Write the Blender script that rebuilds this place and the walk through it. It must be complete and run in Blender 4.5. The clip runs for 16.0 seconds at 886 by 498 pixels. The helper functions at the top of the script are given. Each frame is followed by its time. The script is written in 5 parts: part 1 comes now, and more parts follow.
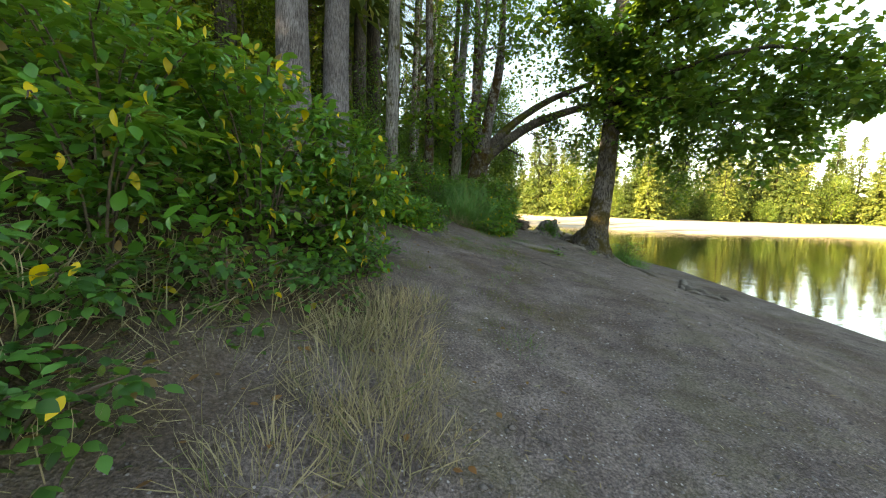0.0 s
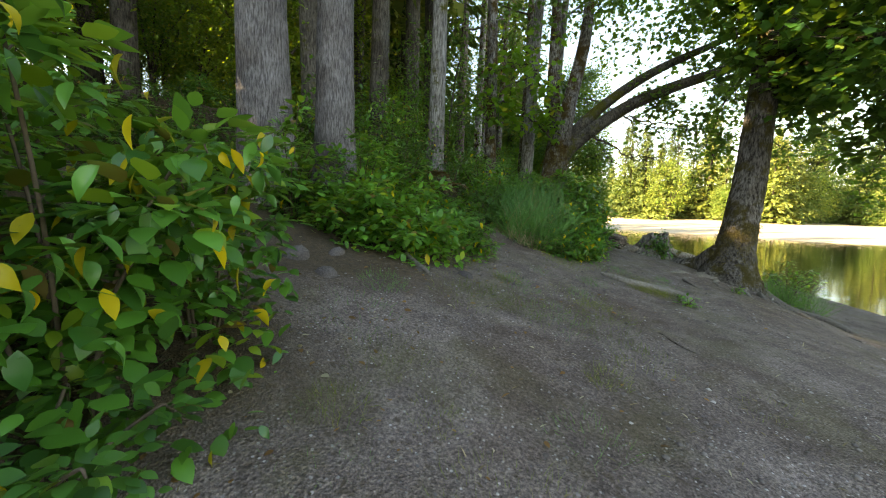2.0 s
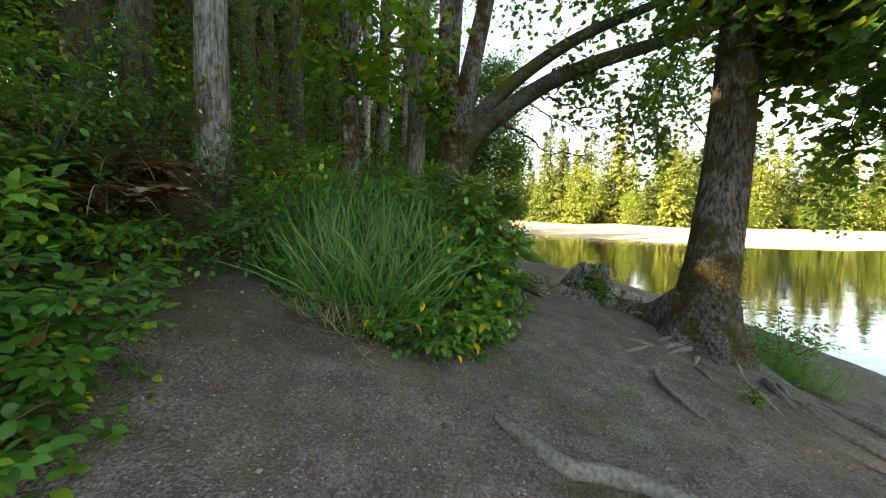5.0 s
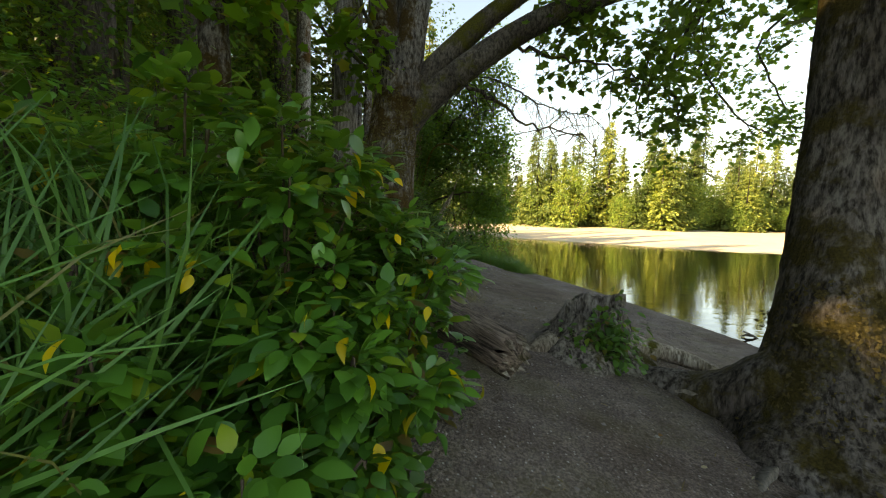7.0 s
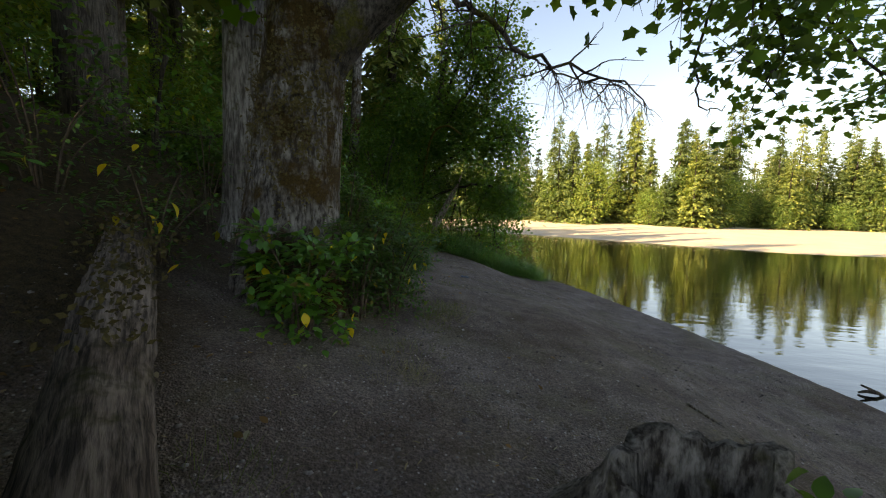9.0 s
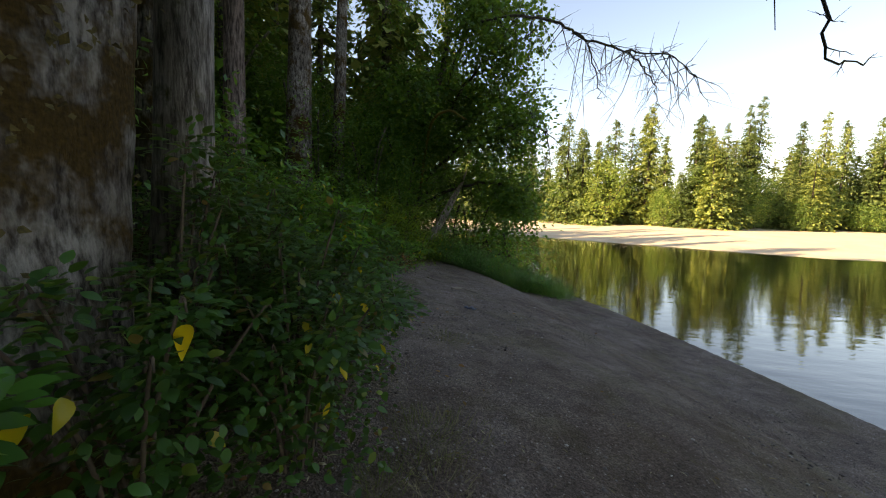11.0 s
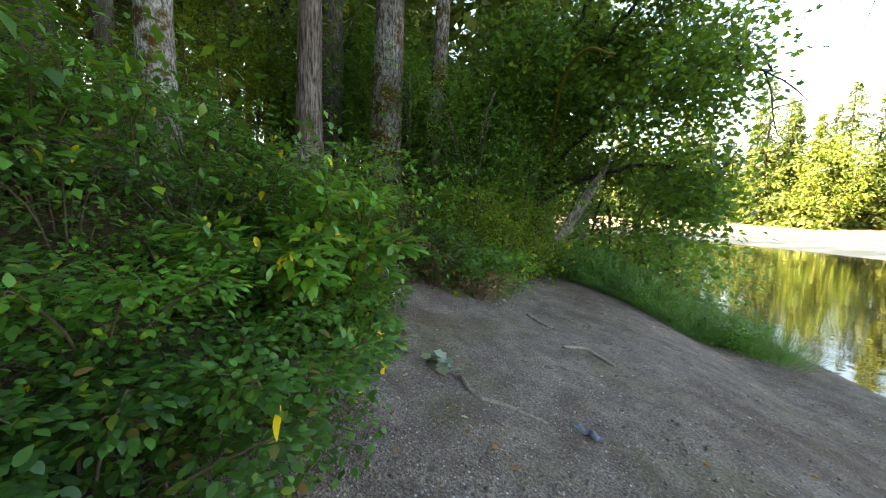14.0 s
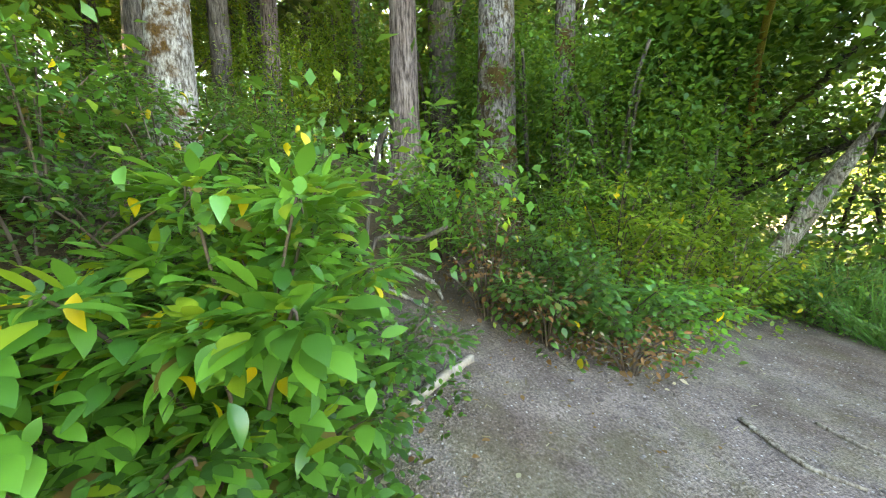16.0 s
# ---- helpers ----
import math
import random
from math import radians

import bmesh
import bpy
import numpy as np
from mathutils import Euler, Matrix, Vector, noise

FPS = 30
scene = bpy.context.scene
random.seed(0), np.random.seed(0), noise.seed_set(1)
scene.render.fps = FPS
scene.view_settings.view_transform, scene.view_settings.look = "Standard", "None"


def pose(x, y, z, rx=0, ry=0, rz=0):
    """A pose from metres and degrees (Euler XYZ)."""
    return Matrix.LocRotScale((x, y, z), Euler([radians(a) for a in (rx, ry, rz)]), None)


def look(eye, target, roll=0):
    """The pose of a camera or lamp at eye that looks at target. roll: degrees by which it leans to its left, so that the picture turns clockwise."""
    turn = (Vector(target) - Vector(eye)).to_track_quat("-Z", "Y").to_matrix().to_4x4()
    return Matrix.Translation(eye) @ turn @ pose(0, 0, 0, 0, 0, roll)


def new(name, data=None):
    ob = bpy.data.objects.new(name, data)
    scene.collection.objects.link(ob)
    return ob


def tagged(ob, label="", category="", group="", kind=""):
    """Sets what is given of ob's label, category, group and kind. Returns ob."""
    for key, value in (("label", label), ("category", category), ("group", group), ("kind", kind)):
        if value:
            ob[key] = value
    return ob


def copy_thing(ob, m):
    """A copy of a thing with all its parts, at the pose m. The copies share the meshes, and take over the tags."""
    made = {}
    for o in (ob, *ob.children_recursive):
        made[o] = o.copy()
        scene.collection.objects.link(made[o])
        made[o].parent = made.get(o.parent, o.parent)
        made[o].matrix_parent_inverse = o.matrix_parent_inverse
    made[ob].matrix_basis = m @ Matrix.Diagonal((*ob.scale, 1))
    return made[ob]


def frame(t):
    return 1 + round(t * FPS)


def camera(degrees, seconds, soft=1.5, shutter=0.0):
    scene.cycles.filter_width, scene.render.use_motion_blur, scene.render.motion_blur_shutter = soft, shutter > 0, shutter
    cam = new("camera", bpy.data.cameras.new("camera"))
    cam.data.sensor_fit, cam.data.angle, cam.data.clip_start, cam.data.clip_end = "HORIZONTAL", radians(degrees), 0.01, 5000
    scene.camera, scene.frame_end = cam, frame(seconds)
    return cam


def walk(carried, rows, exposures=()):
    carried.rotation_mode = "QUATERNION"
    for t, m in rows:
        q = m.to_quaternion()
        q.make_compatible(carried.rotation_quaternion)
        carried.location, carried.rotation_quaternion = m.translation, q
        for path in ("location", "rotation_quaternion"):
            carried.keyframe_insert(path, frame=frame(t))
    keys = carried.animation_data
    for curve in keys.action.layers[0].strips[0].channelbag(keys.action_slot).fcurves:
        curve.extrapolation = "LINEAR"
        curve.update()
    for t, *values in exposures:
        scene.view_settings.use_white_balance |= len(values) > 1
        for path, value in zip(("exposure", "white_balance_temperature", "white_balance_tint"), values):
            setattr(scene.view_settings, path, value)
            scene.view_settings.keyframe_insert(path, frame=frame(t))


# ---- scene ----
cam = camera(100.5, 16.0, 1.1)
PATH = [
    (0, (-0.471, -0.116, 1.655), (-0.695, 1.860, 1.443), 1.8),
    (0.5, (-0.403, 0.646, 1.742), (-0.762, 2.603, 1.534), 1.7),
    (1, (-0.348, 1.408, 1.806), (-0.821, 3.340, 1.594), 1.5),
    (1.5, (-0.312, 2.130, 1.860), (-0.841, 4.047, 1.648), 1.4),
    (2, (-0.360, 2.810, 1.876), (-0.995, 4.695, 1.660), 1.6),
    (2.5, (-0.428, 3.490, 1.973), (-1.096, 5.363, 1.764), 1.5),
    (3, (-0.477, 4.106, 2.059), (-1.340, 5.899, 1.858), 1.2),
    (3.5, (-0.444, 4.801, 2.130), (-1.329, 6.582, 1.917), 1.0),
    (4, (-0.267, 5.517, 2.184), (-0.914, 7.399, 1.988), 1.2),
    (4.5, (-0.093, 6.205, 2.159), (-0.552, 8.142, 1.963), 1.4),
    (5, (0.144, 6.948, 2.188), (-0.130, 8.920, 2.001), 1.5),
    (5.2, (0.236, 7.221, 2.201), (-0.030, 9.195, 2.015), 1.5),
    (7.3, (0.700, 10.050, 2.160), (0.484, 12.031, 1.995), 1.5),
    (7.5, (0.755, 10.307, 2.160), (0.517, 12.286, 1.993), 1.5),
    (8, (0.812, 10.955, 2.190), (0.549, 12.931, 2.021), 1.0),
    (8.3, (0.825, 11.405, 2.191), (0.563, 13.380, 2.008), 1.8),
    (8.5, (0.865, 11.644, 2.198), (0.565, 13.613, 2.021), 1.0),
    (9, (1.073, 12.157, 2.209), (0.753, 14.122, 2.016), 1.6),
    (9.2, (1.099, 12.406, 2.217), (0.741, 14.365, 2.033), 1.3),
    (11.5, (0.789, 15.04, 2.321), (0.446, 17.00, 2.126), 1.7),
    (12, (0.818, 15.51, 2.317), (0.475, 17.47, 2.117), 2.0),
    (12.5, (0.843, 16.024, 2.312), (0.426, 17.969, 2.105), 1.9),
    (13, (0.832, 16.659, 2.321), (0.161, 18.531, 2.104), 2.8),
    (13.5, (0.717, 17.287, 2.333), (-0.136, 19.080, 2.093), 2.6),
    (14, (0.605, 17.848, 2.342), (-0.435, 19.540, 2.101), 2.2),
    (14.5, (0.505, 18.379, 2.313), (-0.726, 19.936, 2.067), 0.9),
    (15.2, (0.223, 19.094, 2.295), (-1.207, 20.476, 2.079), -0.4),
    (16, (-0.215, 19.791, 2.269), (-1.835, 20.953, 2.105), -1.7),
]
EXPOSURES = ((0, 2.52, 10500, 8), (1.2, 2.7, 10100, 8), (2.5, 2.7, 10100, 10), (3.0, 2.8, 9500, 10), (3.5, 3.2, 9100, 11), (4.5, 2.8, 10100, 10), (5.2, 2.55, 10500, 10), (7.3, 2.08, 11500, 10), (8.0, 2.0, 9900, 13), (9.0, 1.68, 9300, 17), (11.5, 1.68, 9100, 18), (12.5, 1.78, 9000, 17), (13.0, 1.88, 8500, 13), (13.5, 2.55, 9000, 13), (14.5, 3.9, 9600, 11), (15.3, 4.5, 10000, 11), (16.0, 4.65, 9700, 12))
walk(cam, [(t, look(eye, target, roll)) for t, eye, target, roll in PATH], EXPOSURES)

# ---------------------------------------------------------------- world, sun
SUN_TO = Vector((-0.80, -0.42, 0.52)).normalized()
world = bpy.data.worlds.new("sky")
scene.world = world
world.use_nodes = True
_n, _l = world.node_tree.nodes, world.node_tree.links
_n.clear()
_sky = _n.new("ShaderNodeTexSky")
_sky.sky_type, _sky.sun_disc = "NISHITA", False
_sky.sun_elevation = math.asin(SUN_TO.z)
_sky.sun_rotation = math.atan2(SUN_TO.x, SUN_TO.y)
_sky.air_density, _sky.dust_density, _sky.ozone_density = 1.0, 0.2, 1.5
_bg = _n.new("ShaderNodeBackground")
_bg.inputs["Strength"].default_value = 0.125
_out = _n.new("ShaderNodeOutputWorld")
_l.new(_sky.outputs[0], _bg.inputs[0])
_l.new(_bg.outputs[0], _out.inputs[0])
sun = new("sun", bpy.data.lights.new("sun", "SUN"))
sun.data.energy, sun.data.angle, sun.data.color = 5.0, radians(0.6), (1.0, 0.89, 0.71)
sun.matrix_world = look((0, 0, 60), Vector((0, 0, 60)) - SUN_TO)

# ---------------------------------------------------------------- the lie of the land
WATER = -0.30
SHORE_Y = (-30, 0, 8, 14, 18, 20.3, 22.5, 25, 27.5, 29, 32.5, 41.5, 61.5, 90)
SHORE_X = (7.0, 5.9, 6.3, 6.7, 6.25, 5.6, 4.9, 4.0, 2.9, 2.3, 1.0, -4, -16, -30)
RISE_S = (-60, -12, -3, 0, 1.0, 2.2, 3.3, 4.4, 5.5, 6.6, 7.6, 8.6, 10, 13, 20, 40, 90)
RISE_Z = (-3, -2.5, -1.1, -.3, -.2, -.05, .35, .62, .76, .95, 1.22, 1.75, 2.6, 3.7, 5.2, 8.5, 13)
TERRACE_Z = (-3, -2.5, -1.1, -.3, -.2, -.05, .35, .62, .76, .95, 1.18, 1.45, 1.86, 2.3, 3.3, 6.5, 11)
ALONG_Y = (-20, -0.5, 3, 6, 10, 12, 14, 17.5, 20.5, 25.5, 41)
ALONG_Z = (-1.0, -.55, -.28, -.02, .03, .12, .2, .2, .02, 0, 0)
FAR_X = (-300, -60, -30, 2, 17, 25, 34, 45, 70, 110, 300)
FAR_Y = (150, 95, 80, 64, 52, 46, 47, 54, 58, 30, -150)
FAR_D = (-40, 0, 25, 32, 60, 400)
FAR_Z = (-3, -.3, 1.0, 1.3, 2.5, 9)


def land(x, y):
    """Height of the ground, for numbers or arrays."""
    s = np.interp(y, SHORE_Y, SHORE_X) - x
    flat = np.clip((y - 2.6) / 1.8, 0, 1) * np.clip((9.6 - y) / 2.0, 0, 1)
    rise = np.interp(s, RISE_S, RISE_Z) * (1 - flat) + np.interp(s, RISE_S, TERRACE_Z) * flat
    near = rise + np.interp(y, ALONG_Y, ALONG_Z) * np.clip((s - 1.5) / 4, 0, 1)
    far = np.interp((y - np.interp(x, FAR_X, FAR_Y)) * 0.85, FAR_D, FAR_Z)
    return np.maximum(near, far)


def lz(x, y):
    return float(land(x, y))


# ---------------------------------------------------------------- materials
def material(name):
    m = bpy.data.materials.new(name)
    m.use_nodes = True
    return m, m.node_tree.nodes, m.node_tree.links, m.node_tree.nodes["Principled BSDF"]


def ramp(nodes, stops):
    r = nodes.new("ShaderNodeValToRGB")
    e = r.color_ramp.elements
    while len(e) < len(stops):
        e.new(0.5)
    for k, (p, c) in zip(e, stops):
        k.position, k.color = p, (*c, 1)
    return r


def noise_node(nodes, links, scale, detail=4, rough=0.55, coords=None, kind="ShaderNodeTexNoise"):
    n = nodes.new(kind)
    n.inputs["Scale"].default_value = scale
    if kind == "ShaderNodeTexNoise":
        n.inputs["Detail"].default_value = detail
        n.inputs["Roughness"].default_value = rough
    if coords is not None:
        links.new(coords, n.inputs["Vector"])
    return n


def mix(nodes, links, fac, a, b, blend="MIX"):
    m = nodes.new("ShaderNodeMix")
    m.data_type, m.blend_type = "RGBA", blend
    for sock, v in ((m.inputs[0], fac), (m.inputs[6], a), (m.inputs[7], b)):
        if isinstance(v, (float, int)):
            sock.default_value = v
        elif isinstance(v, tuple):
            sock.default_value = (*v, 1)
        else:
            links.new(v, sock)
    return m.outputs[2]


def bump(nodes, links, height, strength, dist, bsdf):
    b = nodes.new("ShaderNodeBump")
    b.inputs["Strength"].default_value, b.inputs["Distance"].default_value = strength, dist
    links.new(height, b.inputs["Height"])
    links.new(b.outputs[0], bsdf.inputs["Normal"])


def world_xyz(nodes):
    return nodes.new("ShaderNodeNewGeometry").outputs["Position"]


def leaf_material(name, dark, light, odd, odd_share=0.06, glow=0.35, rough=0.45, own=False, brown=0.0):
    """Thin leaves: each leaf has its own green, and lets some light through."""
    m, n, l, b = material(name)
    g = n.new("ShaderNodeNewGeometry")
    r = ramp(n, ((0.0, dark), (1 - odd_share - 0.01, light), (1 - odd_share, odd), (1.0, odd)))
    if brown:
        e = r.color_ramp.elements.new(1 - brown)
        e.color = (*odd, 1)
        e = r.color_ramp.elements.new(1 - 0.9 * brown)
        e.color = (0.17, 0.085, 0.03, 1)
        r.color_ramp.elements[-1].color = (0.26, 0.15, 0.06, 1)
    l.new(g.outputs["Random Per Island"], r.inputs[0])
    big = noise_node(n, l, 0.9, 2, coords=g.outputs["Position"])
    tone = ramp(n, ((0.35, (0.62, 0.68, 0.6)), (0.65, (1.15, 1.1, 1.0))))
    l.new(big.outputs[0], tone.inputs[0])
    col = mix(n, l, 1.0, r.outputs[0], tone.outputs[0], "MULTIPLY")
    if own:
        own_tone = ramp(n, ((0.0, (0.55, 0.62, 0.60)), (0.5, (0.95, 0.98, 0.9)), (1.0, (1.5, 1.35, 1.05))))
        l.new(n.new("ShaderNodeObjectInfo").outputs["Random"], own_tone.inputs[0])
        col = mix(n, l, 1.0, col, own_tone.outputs[0], "MULTIPLY")
    l.new(col, b.inputs["Base Color"])
    b.inputs["Roughness"].default_value = rough
    b.inputs["Specular IOR Level"].default_value = 0.45
    t = n.new("ShaderNodeBsdfTranslucent")
    l.new(mix(n, l, 0.5, col, (0.30, 0.42, 0.03)), t.inputs[0])
    s = n.new("ShaderNodeMixShader")
    s.inputs[0].default_value = glow
    l.new(b.outputs[0], s.inputs[1])
    l.new(t.outputs[0], s.inputs[2])
    l.new(s.outputs[0], n["Material Output"].inputs["Surface"])
    return m


def bark_material(name, dark, light, moss=0.0, vertical=7.0, scale=9.0, relief=0.02, moss_colour=(0.10, 0.095, 0.015)):
    m, n, l, b = material(name)
    tc = n.new("ShaderNodeTexCoord")
    mp = n.new("ShaderNodeMapping")
    mp.inputs["Scale"].default_value = (1, 1, 1 / vertical)
    l.new(tc.outputs["Object"], mp.inputs[0])
    fine = noise_node(n, l, scale * 2.2, 6, 0.65, mp.outputs[0])
    ridge = noise_node(n, l, scale, 3, 0.5, mp.outputs[0])
    blot = noise_node(n, l, 1.6, 4, 0.6, tc.outputs["Object"])
    r = ramp(n, ((0.41, dark), (0.50, tuple((a + c) / 2 for a, c in zip(dark, light))), (0.58, light)))
    mixh = n.new("ShaderNodeMath")
    mixh.operation = "MULTIPLY_ADD"
    mixh.inputs[1].default_value = 0.5
    half = n.new("ShaderNodeMath")
    half.operation = "MULTIPLY"
    half.inputs[1].default_value = 0.5
    l.new(ridge.outputs[0], half.inputs[0])
    l.new(fine.outputs[0], mixh.inputs[0])
    l.new(half.outputs[0], mixh.inputs[2])
    l.new(mixh.outputs[0], r.inputs[0])
    lich = ramp(n, ((0.40, (0.68, 0.64, 0.60)), (0.62, (1.22, 1.22, 1.2))))
    l.new(blot.outputs[0], lich.inputs[0])
    col = mix(n, l, 1.0, r.outputs[0], lich.outputs[0], "MULTIPLY")
    if moss > 0:
        mn = noise_node(n, l, 2.3, 5, 0.7, tc.outputs["Object"])
        mr = ramp(n, ((0.62 - 0.3 * moss, (0, 0, 0)), (0.72 - 0.3 * moss, (1, 1, 1))))
        l.new(mn.outputs[0], mr.inputs[0])
        mf = noise_node(n, l, 60, 3, 0.6, tc.outputs["Object"])
        mc = ramp(n, ((0.3, tuple(0.4 * c for c in moss_colour)), (0.7, moss_colour)))
        l.new(mf.outputs[0], mc.inputs[0])
        col = mix(n, l, mr.outputs[0], col, mc.outputs[0])
    l.new(col, b.inputs["Base Color"])
    b.inputs["Roughness"].default_value = 0.9
    b.inputs["Specular IOR Level"].default_value = 0.2
    bump(n, l, mixh.outputs[0], 1.0, relief * 2.2, b)
    return m


def plain_material(name, a, c, scale=8.0, rough=0.85, relief=0.01):
    m, n, l, b = material(name)
    tc = n.new("ShaderNodeTexCoord")
    f = noise_node(n, l, scale, 6, 0.6, tc.outputs["Object"])
    r = ramp(n, ((0.3, a), (0.7, c)))
    l.new(f.outputs[0], r.inputs[0])
    g = n.new("ShaderNodeObjectInfo")
    v = ramp(n, ((0, (0.75, 0.75, 0.75)), (1, (1.2, 1.2, 1.2))))
    l.new(g.outputs["Random"], v.inputs[0])
    l.new(mix(n, l, 1.0, r.outputs[0], v.outputs[0], "MULTIPLY"), b.inputs["Base Color"])
    b.inputs["Roughness"].default_value = rough
    if relief:
        bump(n, l, f.outputs[0], 0.7, relief, b)
    return m


def ground_material():
    """Trodden grey gravelly dirt by the lake, dark litter under the trees, pale sand on the far beach."""
    m, n, l, b = material("ground")
    p = world_xyz(n)
    big = noise_node(n, l, 0.55, 5, 0.6, p)
    mid = noise_node(n, l, 3.5, 6, 0.65, p)
    grit = noise_node(n, l, 55, 5, 0.75, p)
    peb = noise_node(n, l, 38, coords=p, kind="ShaderNodeTexVoronoi")
    peb2 = noise_node(n, l, 85, coords=p, kind="ShaderNodeTexVoronoi")
    dirt = ramp(n, ((0.36, (0.140, 0.110, 0.101)), (0.5, (0.190, 0.152, 0.141)), (0.64, (0.248, 0.203, 0.190))))
    l.new(mid.outputs[0], dirt.inputs[0])
    gr = ramp(n, ((0.37, (0.40, 0.39, 0.38)), (0.5, (0.82, 0.82, 0.82)), (0.63, (1.42, 1.40, 1.37))))
    l.new(grit.outputs[0], gr.inputs[0])
    col = mix(n, l, 1.0, dirt.outputs[0], gr.outputs[0], "MULTIPLY")
    stone = ramp(n, ((0.0, (0.13, 0.12, 0.12)), (0.55, (0.29, 0.262, 0.258)), (1.0, (0.50, 0.465, 0.46))))
    sep = n.new("ShaderNodeSeparateColor")
    l.new(peb.outputs["Color"], sep.inputs[0])
    l.new(sep.outputs[0], stone.inputs[0])
    sm = ramp(n, ((0.20, (1, 1, 1)), (0.30, (0, 0, 0))))
    l.new(peb.outputs["Distance"], sm.inputs[0])
    pick = ramp(n, ((0.60, (0, 0, 0)), (0.65, (1, 1, 1))))
    l.new(sep.outputs[1], pick.inputs[0])
    both = mix(n, l, 1.0, sm.outputs[0], pick.outputs[0], "MULTIPLY")
    col = mix(n, l, both, col, stone.outputs[0])
    # thin moss and dry grass in patches
    mossn = noise_node(n, l, 1.3, 6, 0.7, p)
    mm = ramp(n, ((0.49, (0, 0, 0)), (0.62, (0.34, 0.34, 0.34))))
    l.new(mossn.outputs[0], mm.inputs[0])
    col = mix(n, l, mm.outputs[0], col, (0.125, 0.118, 0.045))
    stain = ramp(n, ((0.36, (0.72, 0.65, 0.58)), (0.52, (1, 0.99, 0.97)), (0.66, (1.12, 1.11, 1.10))))
    l.new(big.outputs[0], stain.inputs[0])
    col = mix(n, l, 1.0, col, stain.outputs[0], "MULTIPLY")
    fleck = noise_node(n, l, 14, 3, 0.6, p)
    fm = ramp(n, ((0.60, (0, 0, 0)), (0.66, (0.7, 0.7, 0.7))))
    l.new(fleck.outputs[0], fm.inputs[0])
    col = mix(n, l, fm.outputs[0], col, (0.075, 0.055, 0.038))
    # vertex layer: red = leaf litter, green = sand
    vc = n.new("ShaderNodeVertexColor")
    vc.layer_name = "cover"
    vs = n.new("ShaderNodeSeparateColor")
    l.new(vc.outputs[0], vs.inputs[0])
    lit = ramp(n, ((0.35, (0.035, 0.026, 0.016)), (0.55, (0.085, 0.058, 0.032)), (0.75, (0.16, 0.11, 0.06))))
    l.new(noise_node(n, l, 22, 6, 0.8, p).outputs[0], lit.inputs[0])
    col = mix(n, l, vs.outputs[0], col, lit.outputs[0])
    sand = ramp(n, ((0.3, (0.50, 0.40, 0.27)), (0.7, (0.62, 0.51, 0.36))))
    l.new(noise_node(n, l, 0.25, 6, 0.7, p).outputs[0], sand.inputs[0])
    col = mix(n, l, vs.outputs[1], col, sand.outputs[0])
    l.new(col, b.inputs["Base Color"])
    b.inputs["Roughness"].default_value = 0.92
    b.inputs["Specular IOR Level"].default_value = 0.25
    h = n.new("ShaderNodeMath")
    h.operation = "MULTIPLY_ADD"
    h.inputs[1].default_value = 0.6
    l.new(grit.outputs[0], h.inputs[0])
    l.new(peb2.outputs["Distance"], h.inputs[2])
    bump(n, l, h.outputs[0], 0.8, 0.017, b)
    return m


def water_material():
    m, n, l, b = material("lake_water")
    p = world_xyz(n)
    mp = n.new("ShaderNodeMapping")
    mp.inputs["Rotation"].default_value = (0, 0, radians(-20))
    mp.inputs["Scale"].default_value = (0.55, 1.6, 1)
    l.new(p, mp.inputs[0])
    w = noise_node(n, l, 1.3, 3, 0.5, mp.outputs[0])
    b.inputs["Base Color"].default_value = (0.005, 0.007, 0.004, 1)
    b.inputs["Roughness"].default_value = 0.03
    b.inputs["IOR"].default_value = 1.55
    b.inputs["Specular IOR Level"].default_value = 0.6
    bump(n, l, w.outputs[0], 0.30, 0.03, b)
    return m


M_GROUND = ground_material()
M_WATER = water_material()
M_SHRUB = leaf_material("shrub_leaf", (0.024, 0.125, 0.026), (0.115, 0.36, 0.055), (0.26, 0.40, 0.04), 0.12, 0.42, 0.36, brown=0.025)
M_YELLOW = leaf_material("yellow_leaf", (0.55, 0.37, 0.015), (0.74, 0.54, 0.03), (0.36, 0.19, 0.03), 0.2, 0.3, own=True)
M_IVY = leaf_material("ground_leaf", (0.016, 0.080, 0.020), (0.075, 0.25, 0.045), (0.17, 0.25, 0.04), 0.07, brown=0.025)
# deep green leaf, darkened further to paint in the shade on the bank
M_SHADED_GREEN = leaf_material("shaded_deep_green_leaf", (0.012, 0.055, 0.016), (0.05, 0.17, 0.032), (0.15, 0.21, 0.03), 0.07, 0.3, brown=0.02)
# lighter green shrub leaf, brightened further to paint skylight onto the mound
M_LIME = leaf_material("brightened_lime_leaf", (0.035, 0.16, 0.03), (0.15, 0.42, 0.06), (0.30, 0.42, 0.04), 0.12, 0.42, 0.4, brown=0.02)
M_MAPLE = leaf_material("maple_leaf", (0.014, 0.075, 0.022), (0.065, 0.22, 0.045), (0.16, 0.26, 0.03), 0.08, 0.55)
M_FOREST = leaf_material("forest_leaf", (0.02, 0.10, 0.022), (0.085, 0.26, 0.048), (0.20, 0.32, 0.04), 0.10, 0.5)
# yellow-green brush leaf; on understory trees it paints in sunlight
M_BRIGHT = leaf_material("bright_leaf", (0.075, 0.17, 0.018), (0.20, 0.32, 0.03), (0.34, 0.33, 0.03), 0.1, 0.5)
M_CONIFER = leaf_material("conifer_needles", (0.05, 0.10, 0.038), (0.25, 0.30, 0.09), (0.33, 0.36, 0.11), 0.1, 0.15, 0.7, True)
